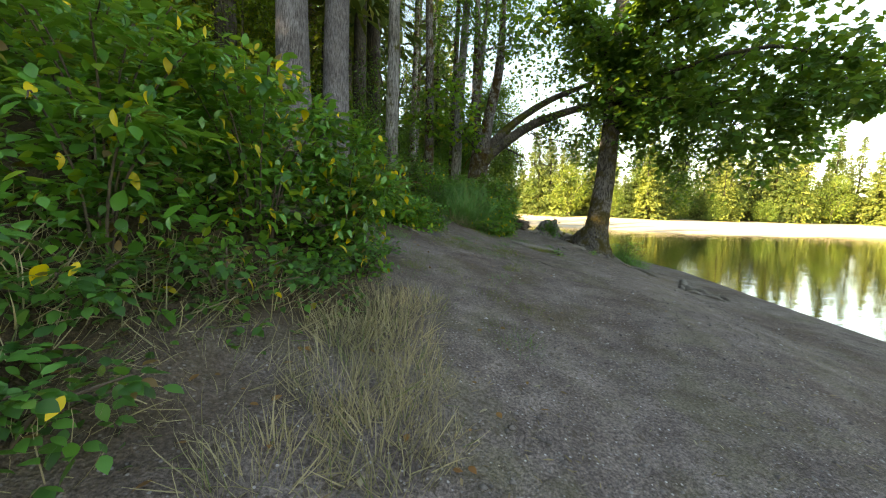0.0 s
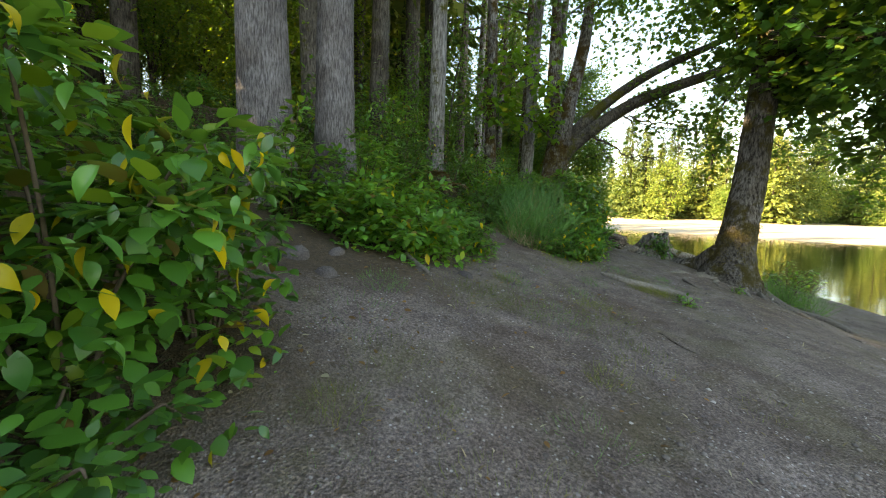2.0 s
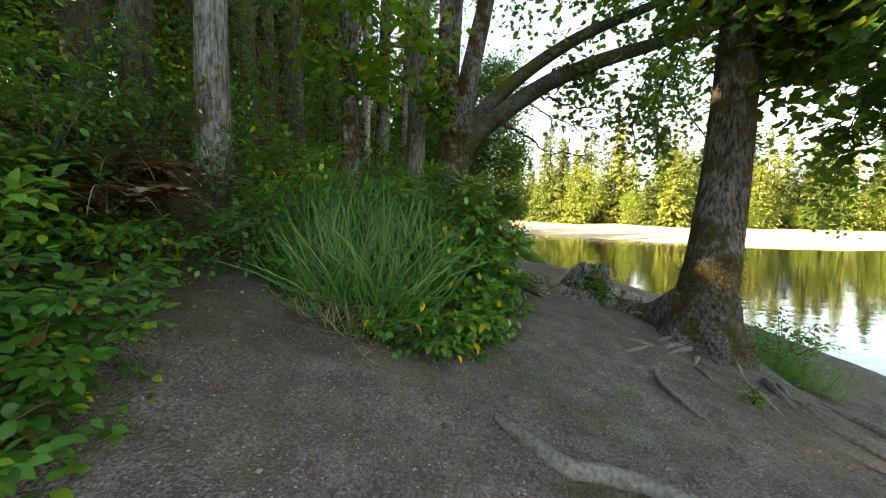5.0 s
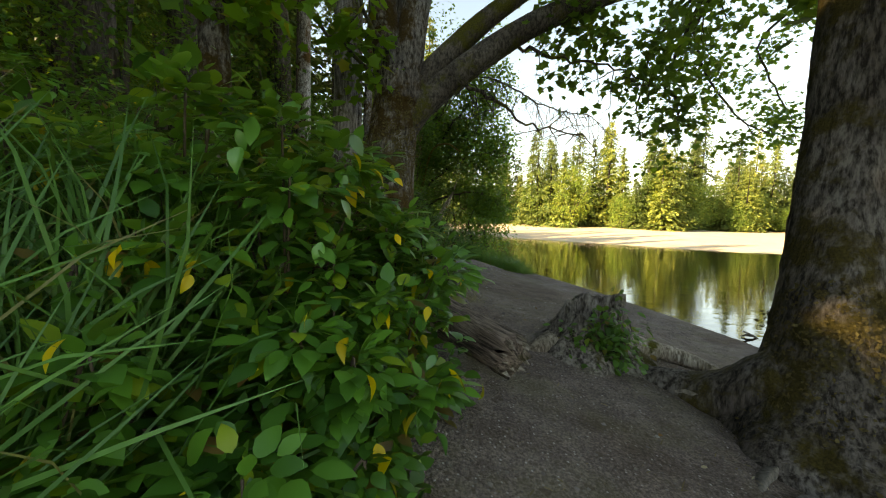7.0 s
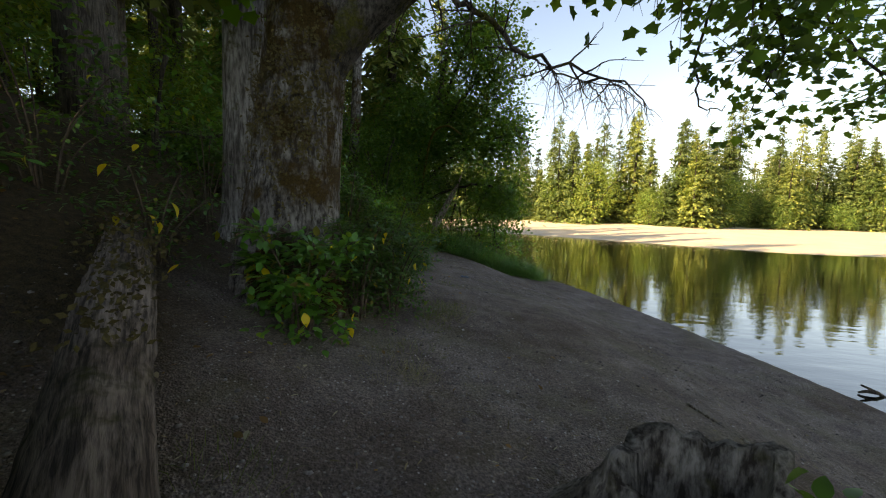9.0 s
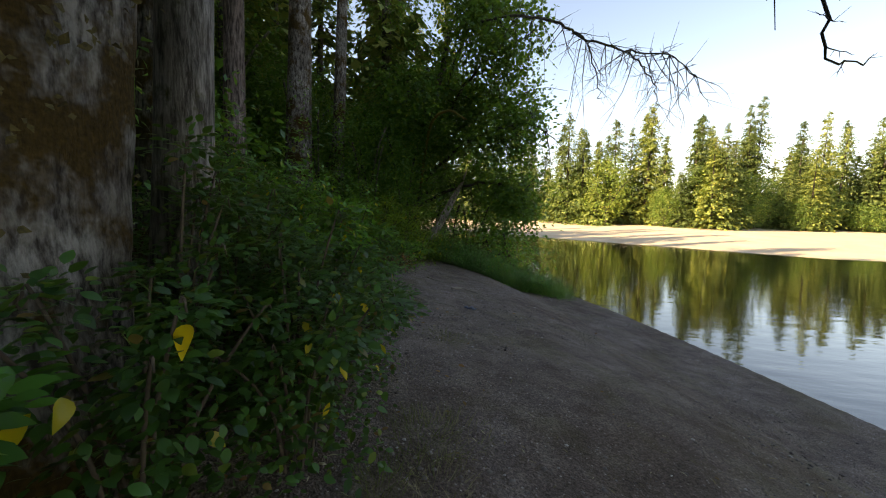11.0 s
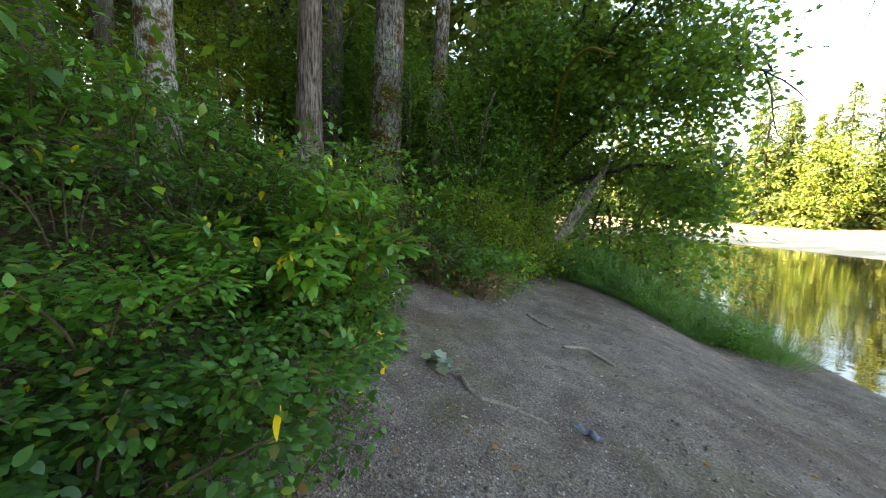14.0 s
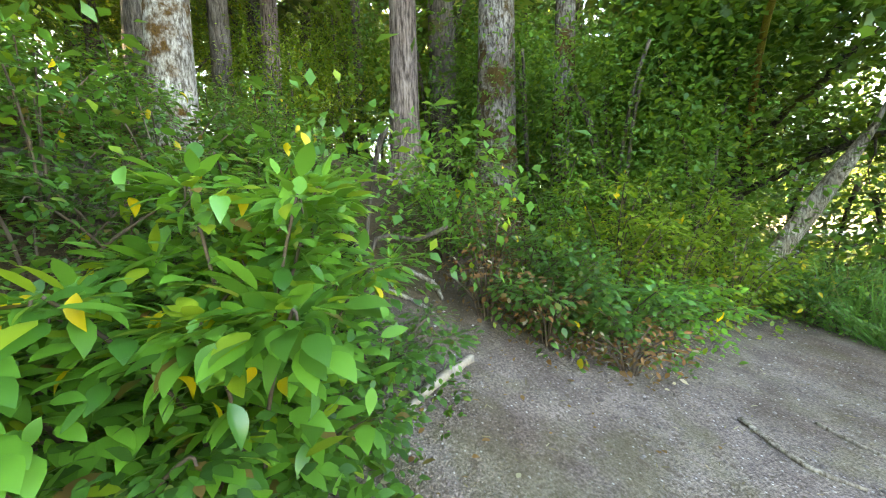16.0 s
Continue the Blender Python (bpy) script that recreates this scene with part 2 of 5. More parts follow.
M_BROAD = leaf_material("lakeside_leaf", (0.07, 0.15, 0.04), (0.25, 0.36, 0.09), (0.30, 0.33, 0.09), 0.1, 0.25, 0.6, True)
M_GRASS = leaf_material("green_grass", (0.035, 0.14, 0.04), (0.11, 0.31, 0.08), (0.22, 0.21, 0.09), 0.08, 0.35, 0.5)
M_OLIVE = leaf_material("olive_moss_grass", (0.06, 0.075, 0.015), (0.18, 0.20, 0.05), (0.26, 0.21, 0.08), 0.15, 0.2, 0.7)
M_STRAW = leaf_material("dry_grass", (0.20, 0.155, 0.095), (0.48, 0.39, 0.26), (0.12, 0.15, 0.06), 0.12, 0.15, 0.8)
M_CHIP = leaf_material("dry_chips", (0.10, 0.07, 0.045), (0.26, 0.19, 0.12), (0.40, 0.34, 0.25), 0.15, 0.1, 0.9)
M_DEAD = leaf_material("dead_leaf", (0.13, 0.05, 0.016), (0.27, 0.115, 0.04), (0.4, 0.33, 0.25), 0.1, 0.15, 0.8)
M_PALE = leaf_material("pale_leaf", (0.28, 0.34, 0.30), (0.42, 0.48, 0.44), (0.5, 0.5, 0.42), 0.1, 0.1, 0.7)
M_BARK_FIR = bark_material("grey_furrowed_bark", (0.08, 0.069, 0.070), (0.255, 0.232, 0.237), 0.0, 8, 60, 0.02)
M_BARK_GREY = bark_material("grey_bark", (0.085, 0.075, 0.068), (0.34, 0.32, 0.305), 0.22, 6, 26, 0.016)
M_BARK_BIG = bark_material("dark_ridged_bark", (0.026, 0.021, 0.018), (0.175, 0.16, 0.15), 0.5, 4, 24, 0.02, (0.075, 0.058, 0.014))
M_BARK_BROWN = bark_material("brown_furrowed_bark", (0.05, 0.036, 0.032), (0.27, 0.215, 0.195), 0.0, 8, 20, 0.03)
M_STUMP = bark_material("rotting_stump_wood", (0.04, 0.033, 0.029), (0.27, 0.245, 0.225), 0.28, 3, 20, 0.02, (0.07, 0.065, 0.012))
M_BARK_MOSS = bark_material("mossy_bark", (0.040, 0.032, 0.028), (0.27, 0.25, 0.235), 0.52, 3, 22, 0.02, (0.085, 0.05, 0.012))
M_BARK_PALE = bark_material("pale_mottled_bark", (0.10, 0.085, 0.07), (0.48, 0.46, 0.43), 0.45, 2.5, 30, 0.012, (0.11, 0.055, 0.012))
M_BARK_DARK = bark_material("dark_forest_bark", (0.045, 0.036, 0.03), (0.15, 0.13, 0.11), 0.2, 6, 24, 0.02)
M_BARK_LIMB = bark_material("dark_limb_bark", (0.035, 0.03, 0.025), (0.13, 0.115, 0.10), 0.4, 2, 24, 0.012)
M_WOOD = bark_material("weathered_wood", (0.11, 0.09, 0.07), (0.40, 0.36, 0.31), 0.1, 9, 30, 0.012)
M_ROOT = plain_material("weathered_root", (0.075, 0.064, 0.054), (0.27, 0.235, 0.20), 34, 0.9, 0.008)
M_LOG = bark_material("dark_log_wood", (0.045, 0.034, 0.029), (0.27, 0.21, 0.18), 0.30, 10, 34, 0.012, (0.05, 0.045, 0.012))
M_TWIG = plain_material("twig", (0.05, 0.035, 0.025), (0.13, 0.09, 0.06), 30, 0.9, 0)
M_STONE = plain_material("stone", (0.045, 0.037, 0.034), (0.15, 0.125, 0.118), 9, 0.95, 0.012)
M_HUT = plain_material("weathered_planks", (0.12, 0.10, 0.08), (0.22, 0.19, 0.16), 3, 0.9, 0.01)
M_SLATE = plain_material("blue_grey_cloth", (0.10, 0.13, 0.19), (0.22, 0.26, 0.34), 40, 0.9, 0)


# ---------------------------------------------------------------- mesh helpers
def mesh(name, verts, faces, mat, smooth=False):
    me = bpy.data.meshes.new(name)
    verts = np.asarray(verts, np.float32)
    if isinstance(faces, np.ndarray):
        k = faces.shape[1]
        me.vertices.add(len(verts))
        me.vertices.foreach_set("co", verts.ravel())
        me.loops.add(faces.size)
        me.loops.foreach_set("vertex_index", faces.astype(np.int32).ravel())
        me.polygons.add(len(faces))
        me.polygons.foreach_set("loop_start", np.arange(0, faces.size, k, dtype=np.int32))
        me.update(calc_edges=True)
    else:
        me.from_pydata(verts.tolist(), [], faces)
    if smooth:
        me.polygons.foreach_set("use_smooth", np.ones(len(me.polygons), bool))
    me.materials.append(mat)
    me.update()
    return me


def part(name, me, parent, label=""):
    ob = new(name, me)
    ob.parent = parent
    return tagged(ob, label) if label else ob


def thing(name, x, y, z, label, category, group="", kind="", rz=0.0):
    ob = new(name)
    ob.empty_display_size = 0.2
    ob.matrix_basis = pose(x, y, z, 0, 0, rz)
    return tagged(ob, label, category, group, kind)


def smooth_path(pts, n):
    """A Catmull-Rom line through the points."""
    p = np.asarray(pts, float)
    p = np.vstack([2 * p[0] - p[1], p, 2 * p[-1] - p[-2]])
    out = []
    segs = len(p) - 3
    for t in np.linspace(0, segs - 1e-6, n):
        i = int(t)
        u = t - i
        a, b, c, d = p[i:i + 4]
        out.append(0.5 * (2 * b + (c - a) * u + (2 * a - 5 * b + 4 * c - d) * u * u + (3 * b - a - 3 * c + d) * u ** 3))
    return np.array(out)


def tube(path, radii, sides=8, rough=0.0, rng=None, cap=True, furrow=0):
    """Verts and quad faces of a limb round a path, with uneven girth."""
    path = np.asarray(path, float)
    n = len(path)
    radii = np.interp(np.linspace(0, 1, n), np.linspace(0, 1, len(radii)), radii)
    tang = np.gradient(path, axis=0)
    tang /= np.linalg.norm(tang, axis=1)[:, None] + 1e-9
    ref = np.array([1.0, 0, 0]) if abs(tang[0][0]) < 0.8 else np.array([0, 1.0, 0])
    ang = np.linspace(0, 2 * np.pi, sides, endpoint=False)
    verts = []
    ph = rng.uniform(0, 6.28, 4) if rng is not None else np.zeros(4)
    wob = rng.normal(0, 1, (n, sides)) if rng is not None else np.zeros((n, sides))
    for i in range(n):
        u = np.cross(tang[i], ref)
        u /= np.linalg.norm(u)
        v = np.cross(tang[i], u)
        ref = np.cross(u, tang[i])
        r = radii[i] * (1 + rough * (0.5 * np.sin(ang * 3 + ph[0] + i * 0.21) + 0.5 * np.sin(ang * 5 + ph[1] - i * 0.13) + 0.25 * wob[i]))
        if furrow:
            r = r * (1 - 0.045 * np.abs(np.sin(ang * furrow / 2 + 0.5 * np.sin(i * 0.35 + ph[2]) + 0.6 * wob[i])))
        verts.append(path[i] + np.outer(r * np.cos(ang), u) + np.outer(r * np.sin(ang), v))
    verts = np.vstack(verts)
    a = np.arange(sides)
    faces = np.vstack([np.stack([k * sides + a, k * sides + (a + 1) % sides, (k + 1) * sides + (a + 1) % sides, (k + 1) * sides + a], 1) for k in range(n - 1)])
    if cap:
        verts = np.vstack([verts, path[-1] + tang[-1] * radii[-1] * 0.3, path[0]])
        e, s = len(verts) - 2, len(verts) - 1
        k = (n - 1) * sides
        top = np.stack([k + a, k + (a + 1) % sides, np.full(sides, e), np.full(sides, e)], 1)
        bot = np.stack([(a + 1) % sides, a, np.full(sides, s), np.full(sides, s)], 1)
        return verts, [list(f) for f in faces] + [list(f[:3]) for f in top] + [list(f[:3]) for f in bot]
    return verts, [list(f) for f in faces]


def join(pieces):
    verts, faces, o = [], [], 0
    for v, f in pieces:
        verts.append(v)
        faces += [[i + o for i in q] for q in f]
        o += len(v)
    return np.vstack(verts), faces


# outlines of leaves in their own plane: x across, y along, z fold
OVATE = (np.array([(0, 0, 0), (-.17, .13, .05), (.17, .13, .02), (-.30, .37, .06), (.30, .37, .02), (-.25, .63, .04), (.25, .63, -.01), (-.12, .85, -.03), (.12, .85, -.05), (0, 1, -.12)]),
         np.array([(0, 2, 1), (1, 2, 3), (2, 4, 3), (3, 4, 5), (4, 6, 5), (5, 6, 7), (6, 8, 7), (7, 8, 9)]))
RIBBED = (np.array([(0, 0, 0)] + [p for y, w, z in ((.10, .11, .01), (.24, .21, .01), (.40, .255, 0), (.56, .235, -.01), (.72, .175, -.04), (.87, .085, -.08)) for p in ((-w, y, z + .22 * w), (0, y + .03, z), (w, y, z + .22 * w))] + [(0, 1, -.12)]),
          np.array([(0, 2, 1), (0, 3, 2)] + [t for k in range(5) for a in (1 + 3 * k,) for t in ((a, a + 1, a + 4), (a, a + 4, a + 3), (a + 1, a + 2, a + 5), (a + 1, a + 5, a + 4))] + [(16, 17, 19), (17, 18, 19)]))
NARROW = (OVATE[0] * (0.76, 1, 1), OVATE[1])
DIAMOND = (np.array([(0, 0, 0), (-.28, .45, .06), (.28, .45, .06), (0, 1, -.08)]), np.array([(0, 2, 1), (1, 2, 3)]))
NEEDLE = (np.array([(-.06, 0, 0), (.06, 0, 0), (-.08, .5, .05), (.08, .5, .05), (0, 1, 0)]), np.array([(0, 1, 2), (1, 3, 2), (2, 3, 4)]))
LOBED = (np.array([(0, 0, 0), (-.42, .02, .04), (-.36, .26, 0), (-.60, .52, .06), (-.34, .60, 0), (0, 1, -.06), (.34, .60, 0), (.60, .52, .06), (.36, .26, 0), (.42, .02, .04), (0, .34, -.05)]),
         np.array([(10, 0, 9), (10, 1, 0), (10, 2, 1), (10, 3, 2), (10, 4, 3), (10, 5, 4), (10, 6, 5), (10, 7, 6), (10, 8, 7), (10, 9, 8)]))
BLADE = (np.array([(-.012, 0, 0), (.012, 0, 0), (-.011, .4, .03), (.011, .4, .03), (-.007, .75, .12), (.007, .75, .12), (0, 1, .28)]),
         np.array([(0, 1, 2), (1, 3, 2), (2, 3, 4), (3, 5, 4), (4, 5, 6)]))


def leaves(shape, at, along, up, size):
    """Verts and triangles of many leaves: where each starts, the way it points, its upper side and its length."""
    base, tri = shape
    y = along / (np.linalg.norm(along, axis=1)[:, None] + 1e-9)
    x = np.cross(y, up)
    x /= np.linalg.norm(x, axis=1)[:, None] + 1e-9
    z = np.cross(x, y)
    v = at[:, None, :] + size[:, None, None] * (base[None, :, 0:1] * x[:, None, :] + base[None, :, 1:2] * y[:, None, :] + base[None, :, 2:3] * z[:, None, :])
    f = tri[None] + (np.arange(len(at)) * len(base))[:, None, None]
    return v.reshape(-1, 3), f.reshape(-1, 3)


def unit(rng, n, flat=1.0):
    d = rng.normal(0, 1, (n, 3))
    d[:, 2] *= flat
    return d / np.linalg.norm(d, axis=1)[:, None]


# ---------------------------------------------------------------- ground and lake
def spaced(lo, hi, step, out_lo, out_hi, grow=1.22):
    mid = list(np.arange(lo, hi + step / 2, step))
    a, s = [], step
    while (a[-1] if a else lo) > out_lo:
        s *= grow
        a.append((a[-1] if a else lo) - s)
    b, s = [], step
    while (b[-1] if b else hi) < out_hi:
        s *= grow
        b.append((b[-1] if b else hi) + s)
    return np.array(a[::-1] + mid + b)


def build_ground():
    gx, gy = spaced(-5.5, 7.0, 0.09, -900, 900), spaced(-0.5, 29.0, 0.09, -900, 900)
    X, Y = np.meshgrid(gx, gy)
    Z = land(X, Y)
    wave = 0.05 * np.sin(X * 1.3 + 0.7 * np.sin(Y * 0.9)) * np.sin(Y * 1.1 + 0.5) + 0.025 * np.sin(X * 3.7 + Y * 2.3) * np.sin(Y * 4.1 - X)
    rng = np.random.default_rng(3)
    rough = np.zeros_like(Z)
    for _ in range(60):
        k = rng.normal(0, 1, 2) * rng.choice([2.5, 6, 13])
        rough += np.sin(X * k[0] + Y * k[1] + rng.uniform(0, 6.28)) / (2 + np.hypot(*k))
    s = np.interp(Y, SHORE_Y, SHORE_X) - X
    near = np.clip((s - 0.1) / 1.2, 0, 1) * (np.hypot(X, Y - 14) < 40)
    Z = Z + near * (0.16 * wave + 0.004 * rough + rng.normal(0, 0.005, Z.shape))
    ny, nx = Z.shape
    i = np.arange(ny * nx).reshape(ny, nx)
    f = np.stack([i[:-1, :-1].ravel(), i[:-1, 1:].ravel(), i[1:, 1:].ravel(), i[1:, :-1].ravel()], 1)
    me = mesh("ground", np.stack([X.ravel(), Y.ravel(), Z.ravel()], 1), f, M_GROUND, True)
    edge = np.interp(Y, (0, 4, 6), (7.0, 7.2, 7.7)) + 0.35 * np.sin(Y * 1.7) + 0.25 * np.sin(Y * 3.9 + 1)
    litter = np.clip((s - edge) / 0.9 + 0.12 * rough, 0, 1)
    spur = (np.abs((X + 1.82) * 0.55 + (Y - 21.05) * -0.83 + 0.0) < 0.55) & (X < -1.2) & (X > -5)
    litter[spur] *= 0.25
    trail = (np.abs(Y - 5.2 + 0.22 * (X + 2)) < 0.8) & (X < -1.5) & (X > -9)
    litter[trail] *= 0.85
    fd = (Y - np.interp(X, FAR_X, FAR_Y)) * 0.85
    sand = np.clip((fd + 6) / 4, 0, 1) * np.clip((s + 12) / -6, 0, 1)
    litter = np.maximum(litter * (1 - sand), np.clip((fd - 33) / 6, 0, 1) * 0.9)
    col = np.zeros((ny * nx, 4), np.float32)
    col[:, 0], col[:, 1], col[:, 3] = litter.ravel(), sand.ravel(), 1
    me.color_attributes.new("cover", "FLOAT_COLOR", "POINT").data.foreach_set("color", col.ravel())
    return tagged(new("ground", me), "grey gravelly dirt bank sloping down to the lake", "ground", kind="structure")


build_ground()
_w = np.array([(-60, -400, WATER), (500, -400, WATER), (500, 200, WATER), (-60, 200, WATER)], float)
tagged(new("water", mesh("water", _w, [[0, 1, 2, 3]], M_WATER)), "calm dark green lake water with faint ripples", "lake", kind="structure")


# ---------------------------------------------------------------- trees
def trunk_mesh(name, height, r0, r1, lean, mat, seed, sides=28, flare=1.5, furrow=0, bend=0.15, rings=40):
    rng = np.random.default_rng(seed)
    z = np.concatenate([[-0.5, -0.15, 0.0], np.geomspace(0.12, height, rings)])
    t = np.clip(z / height, 0, 1)
    cx = lean[0] * z + bend * np.sin(t * 5 + seed) * t
    cy = lean[1] * z + bend * np.cos(t * 4 + seed * 2) * t
    r = (r0 + (r1 - r0) * t ** 0.8) * (1 + (flare - 1) * np.exp(-np.clip(z, 0, None) / (0.9 * r0 + 0.15)))
    path = np.stack([cx, cy, z], 1)
    v, f = tube(path, r, sides, 0.035, rng, furrow=furrow)
    # root flare in lobes
    ang = np.arctan2(v[:, 1] - np.interp(v[:, 2], z, cy), v[:, 0] - np.interp(v[:, 2], z, cx))
    k = (flare - 1) * np.exp(-np.clip(v[:, 2], 0, None) / (0.8 * r0 + 0.1)) * (0.35 * np.sin(ang * 4 + seed) + 0.25 * np.sin(ang * 7 + 2 * seed))
    ctr = np.stack([np.interp(v[:, 2], z, cx), np.interp(v[:, 2], z, cy)], 1)
    v[:, :2] = ctr + (v[:, :2] - ctr) * (1 + k)[:, None]
    return mesh(name, v, f, mat, True), path


def crown_points(rng, clumps, spread, leaves_per, clump_size):
    """Leaf starts in clumps, with the clump's own centre for the way they point."""
    c = np.repeat(clumps, leaves_per, axis=0)
    off = rng.normal(0, 1, c.shape) * np.array([1, 1, 0.55]) * clump_size
    return c + off, off


def leaf_cluster(name, rng, clumps, per, clump_size, leaf, mat, shape=OVATE, droop=0.3, flat=0.5):
    at, off = crown_points(rng, clumps, 1, per, clump_size)
    along = off + rng.normal(0, 0.5 * clump_size, off.shape)
    along[:, 2] -= droop * clump_size
    up = unit(rng, len(at)) * flat + np.array([0, 0, 1])
    v, f = leaves(shape, at, along, up, rng.uniform(0.6, 1.15, len(at)) * leaf)
    return mesh(name, v, f, mat)


def branches(rng, start, ways, length, r, mat, twigs=5, droop=0.0, name="branch", n=10):
    """Limbs with side twigs. Returns their mesh and the twig ends."""
    pieces, ends = [], []
    for p, d in zip(start, ways):
        L = length * rng.uniform(0.7, 1.2)
        side = np.cross(d, (0, 0, 1))
        t = np.linspace(0, 1, n)
        path = p + np.outer(t * L, d) + np.outer(np.sin(t * 3) * 0.12 * L * rng.normal(), side) - np.outer(t ** 2 * droop * L, (0, 0, 1))
        path += rng.normal(0, 0.012 * L, path.shape) * t[:, None]
        pieces.append(tube(path, (r, r * 0.25), 7, 0.08, rng))
        for _ in range(twigs):
            k = rng.integers(n // 3, n)
            w = d * 0.5 + rng.normal(0, 0.7, 3)
            w[2] -= droop
            l2 = L * rng.uniform(0.2, 0.45)
            q = np.linspace(0, 1, 6)
            tp = path[k] + np.outer(q * l2, w) + rng.normal(0, 0.02 * L, (6, 3)) * q[:, None]
            pieces.append(tube(tp, (r * 0.25, r * 0.08), 5))
            ends += [tp[-1], tp[3]]
        ends.append(path[-1])
    v, f = join(pieces)
    return mesh(name, v, f, mat, True), np.array(ends)


def tree(name, x, y, height, r0, lean, bark, label, seed, leaf_mat=None, crown_from=0.45, crown_r=2.6, clumps=120, per=30, leaf=0.13, shape=DIAMOND, furrow=0, flare=1.5, group="", r1=None, sink=0.0, limbs=9):
    rng = np.random.default_rng(seed)
    t = thing(name, x, y, lz(x, y) - sink, label, "tree", group)
    me, path = trunk_mesh("trunk", height, r0, r1 or r0 * 0.35, lean, bark, seed, furrow=furrow, flare=flare)
    part("trunk", me, t)
    if leaf_mat:
        hs = rng.uniform(crown_from, 0.97, limbs)
        start = np.stack([np.interp(hs * height, path[:, 2], path[:, k]) for k in range(3)], 1)
        a = rng.uniform(0, 6.28, limbs)
        ways = np.stack([np.cos(a), np.sin(a), rng.uniform(0.0, 0.5, limbs)], 1)
        bm_, ends = branches(rng, start, ways, crown_r * 0.8, r0 * 0.22, bark, 4)
        tagged(part("branchwork", bm_, t), kind="stuff")
        k = rng.integers(0, len(ends), clumps)
        c = ends[k] + rng.normal(0, 0.28 * crown_r, (clumps, 3))
        part("crown", leaf_cluster("crown", rng, c, per, 0.38, leaf, leaf_mat, shape), t)
    return t


# the two big grey trunks on the bank, and the slimmer ones behind
tree("cottonwood_tree", -4.16, 6.75, 19, 0.35, (-0.005, 0.0), M_BARK_FIR, "thick grey furrowed trunk rising from the leafy bank", 11, M_FOREST, 0.55, 3.2, 100, furrow=26, flare=1.25)
tree("cottonwood_tree", -3.74, 7.63, 19, 0.31, (0.0, 0.01), M_BARK_FIR, "grey furrowed trunk beside a thicker one", 12, M_FOREST, 0.55, 3.2, 100, furrow=24, flare=1.35)
tree("alder_tree", -3.5, 11.35, 17, 0.21, (0.0, 0.0), M_BARK_GREY, "slim straight pale grey alder trunk", 13, M_FOREST, 0.5, 2.8, 150, flare=1.15)
tree("alder_tree", -2.7, 14.0, 16, 0.19, (-0.02, 0.0), M_BARK_MOSS, "slim grey trunk with patches of brown moss", 14, M_FOREST, 0.42, 2.6, 150, flare=1.2)
tree("alder_tree", -2.2, 17.3, 16, 0.17, (0.02, 0.0), M_BARK_MOSS, "slim mossy trunk among thick undergrowth", 15, M_FOREST, 0.42, 2.6, 150)
tree("alder_tree", -1.12, 16.42, 15, 0.165, (0.035, 0.02), M_BARK_GREY, "slim pale grey trunk leaning a little, moss at its foot", 16, M_FOREST, 0.45, 2.4, 130)
tree("alder_tree", -1.85, 15.97, 16, 0.235, (0.02, 0.01), M_BARK_GREY, "grey trunk close against a mossy maple", 17, M_FOREST, 0.5, 2.8, 150, flare=1.2)
tree("birch_tree", -4.55, 19.85, 18, 0.20, (0.0, 0.0), M_BARK_PALE, "pale mottled trunk with rusty moss at its foot", 18, M_FOREST, 0.5, 2.8, 160, flare=1.25)
tree("fir_tree", -6.54, 23.5, 22, 0.30, (0.01, 0.0), M_BARK_BROWN, "straight furrowed grey-brown fir trunk", 19, M_CONIFER, 0.45, 3.0, 200, furrow=20)
tree("maple_tree", -5.67, 25.05, 18, 0.42, (0.03, 0.0), M_BARK_MOSS, "mossy maple trunk with hanging growth", 20, M_FOREST, 0.4, 3.4, 220, flare=1.4)
tree("maple_tree", -4.92, 26.05, 17, 0.24, (0.04, 0.0), M_BARK_MOSS, "grey trunk close to a mossy one", 21, M_FOREST, 0.4, 3.2, 200)
tree("fir_tree", -11.12, 22.15, 22, 0.25, (0, 0), M_BARK_BROWN, "dark fir trunk deeper in the wood", 22, M_CONIFER, 0.4, 3, 160)
tree("fir_tree", -13.0, 25.5, 22, 0.20, (0, 0), M_BARK_DARK, "dark fir trunk deeper in the wood", 23, M_CONIFER, 0.4, 3, 160)
tree("fir_tree", -17.5, 30.5, 24, 0.32, (0, 0), M_BARK_GREY, "grey fir trunk deep in the wood", 24, M_CONIFER, 0.4, 3, 160)


# ---------------------------------------------------------------- the lakeside maple with its roots
def limb(parent, pts, radii, mat, seed, name="limb", sides=12, label="", n=28, rough=0.06):
    v, f = tube(smooth_path(pts, n), radii, sides, rough, np.random.default_rng(seed))
    return part(name, mesh(name, v, f, mat, True), parent, label)


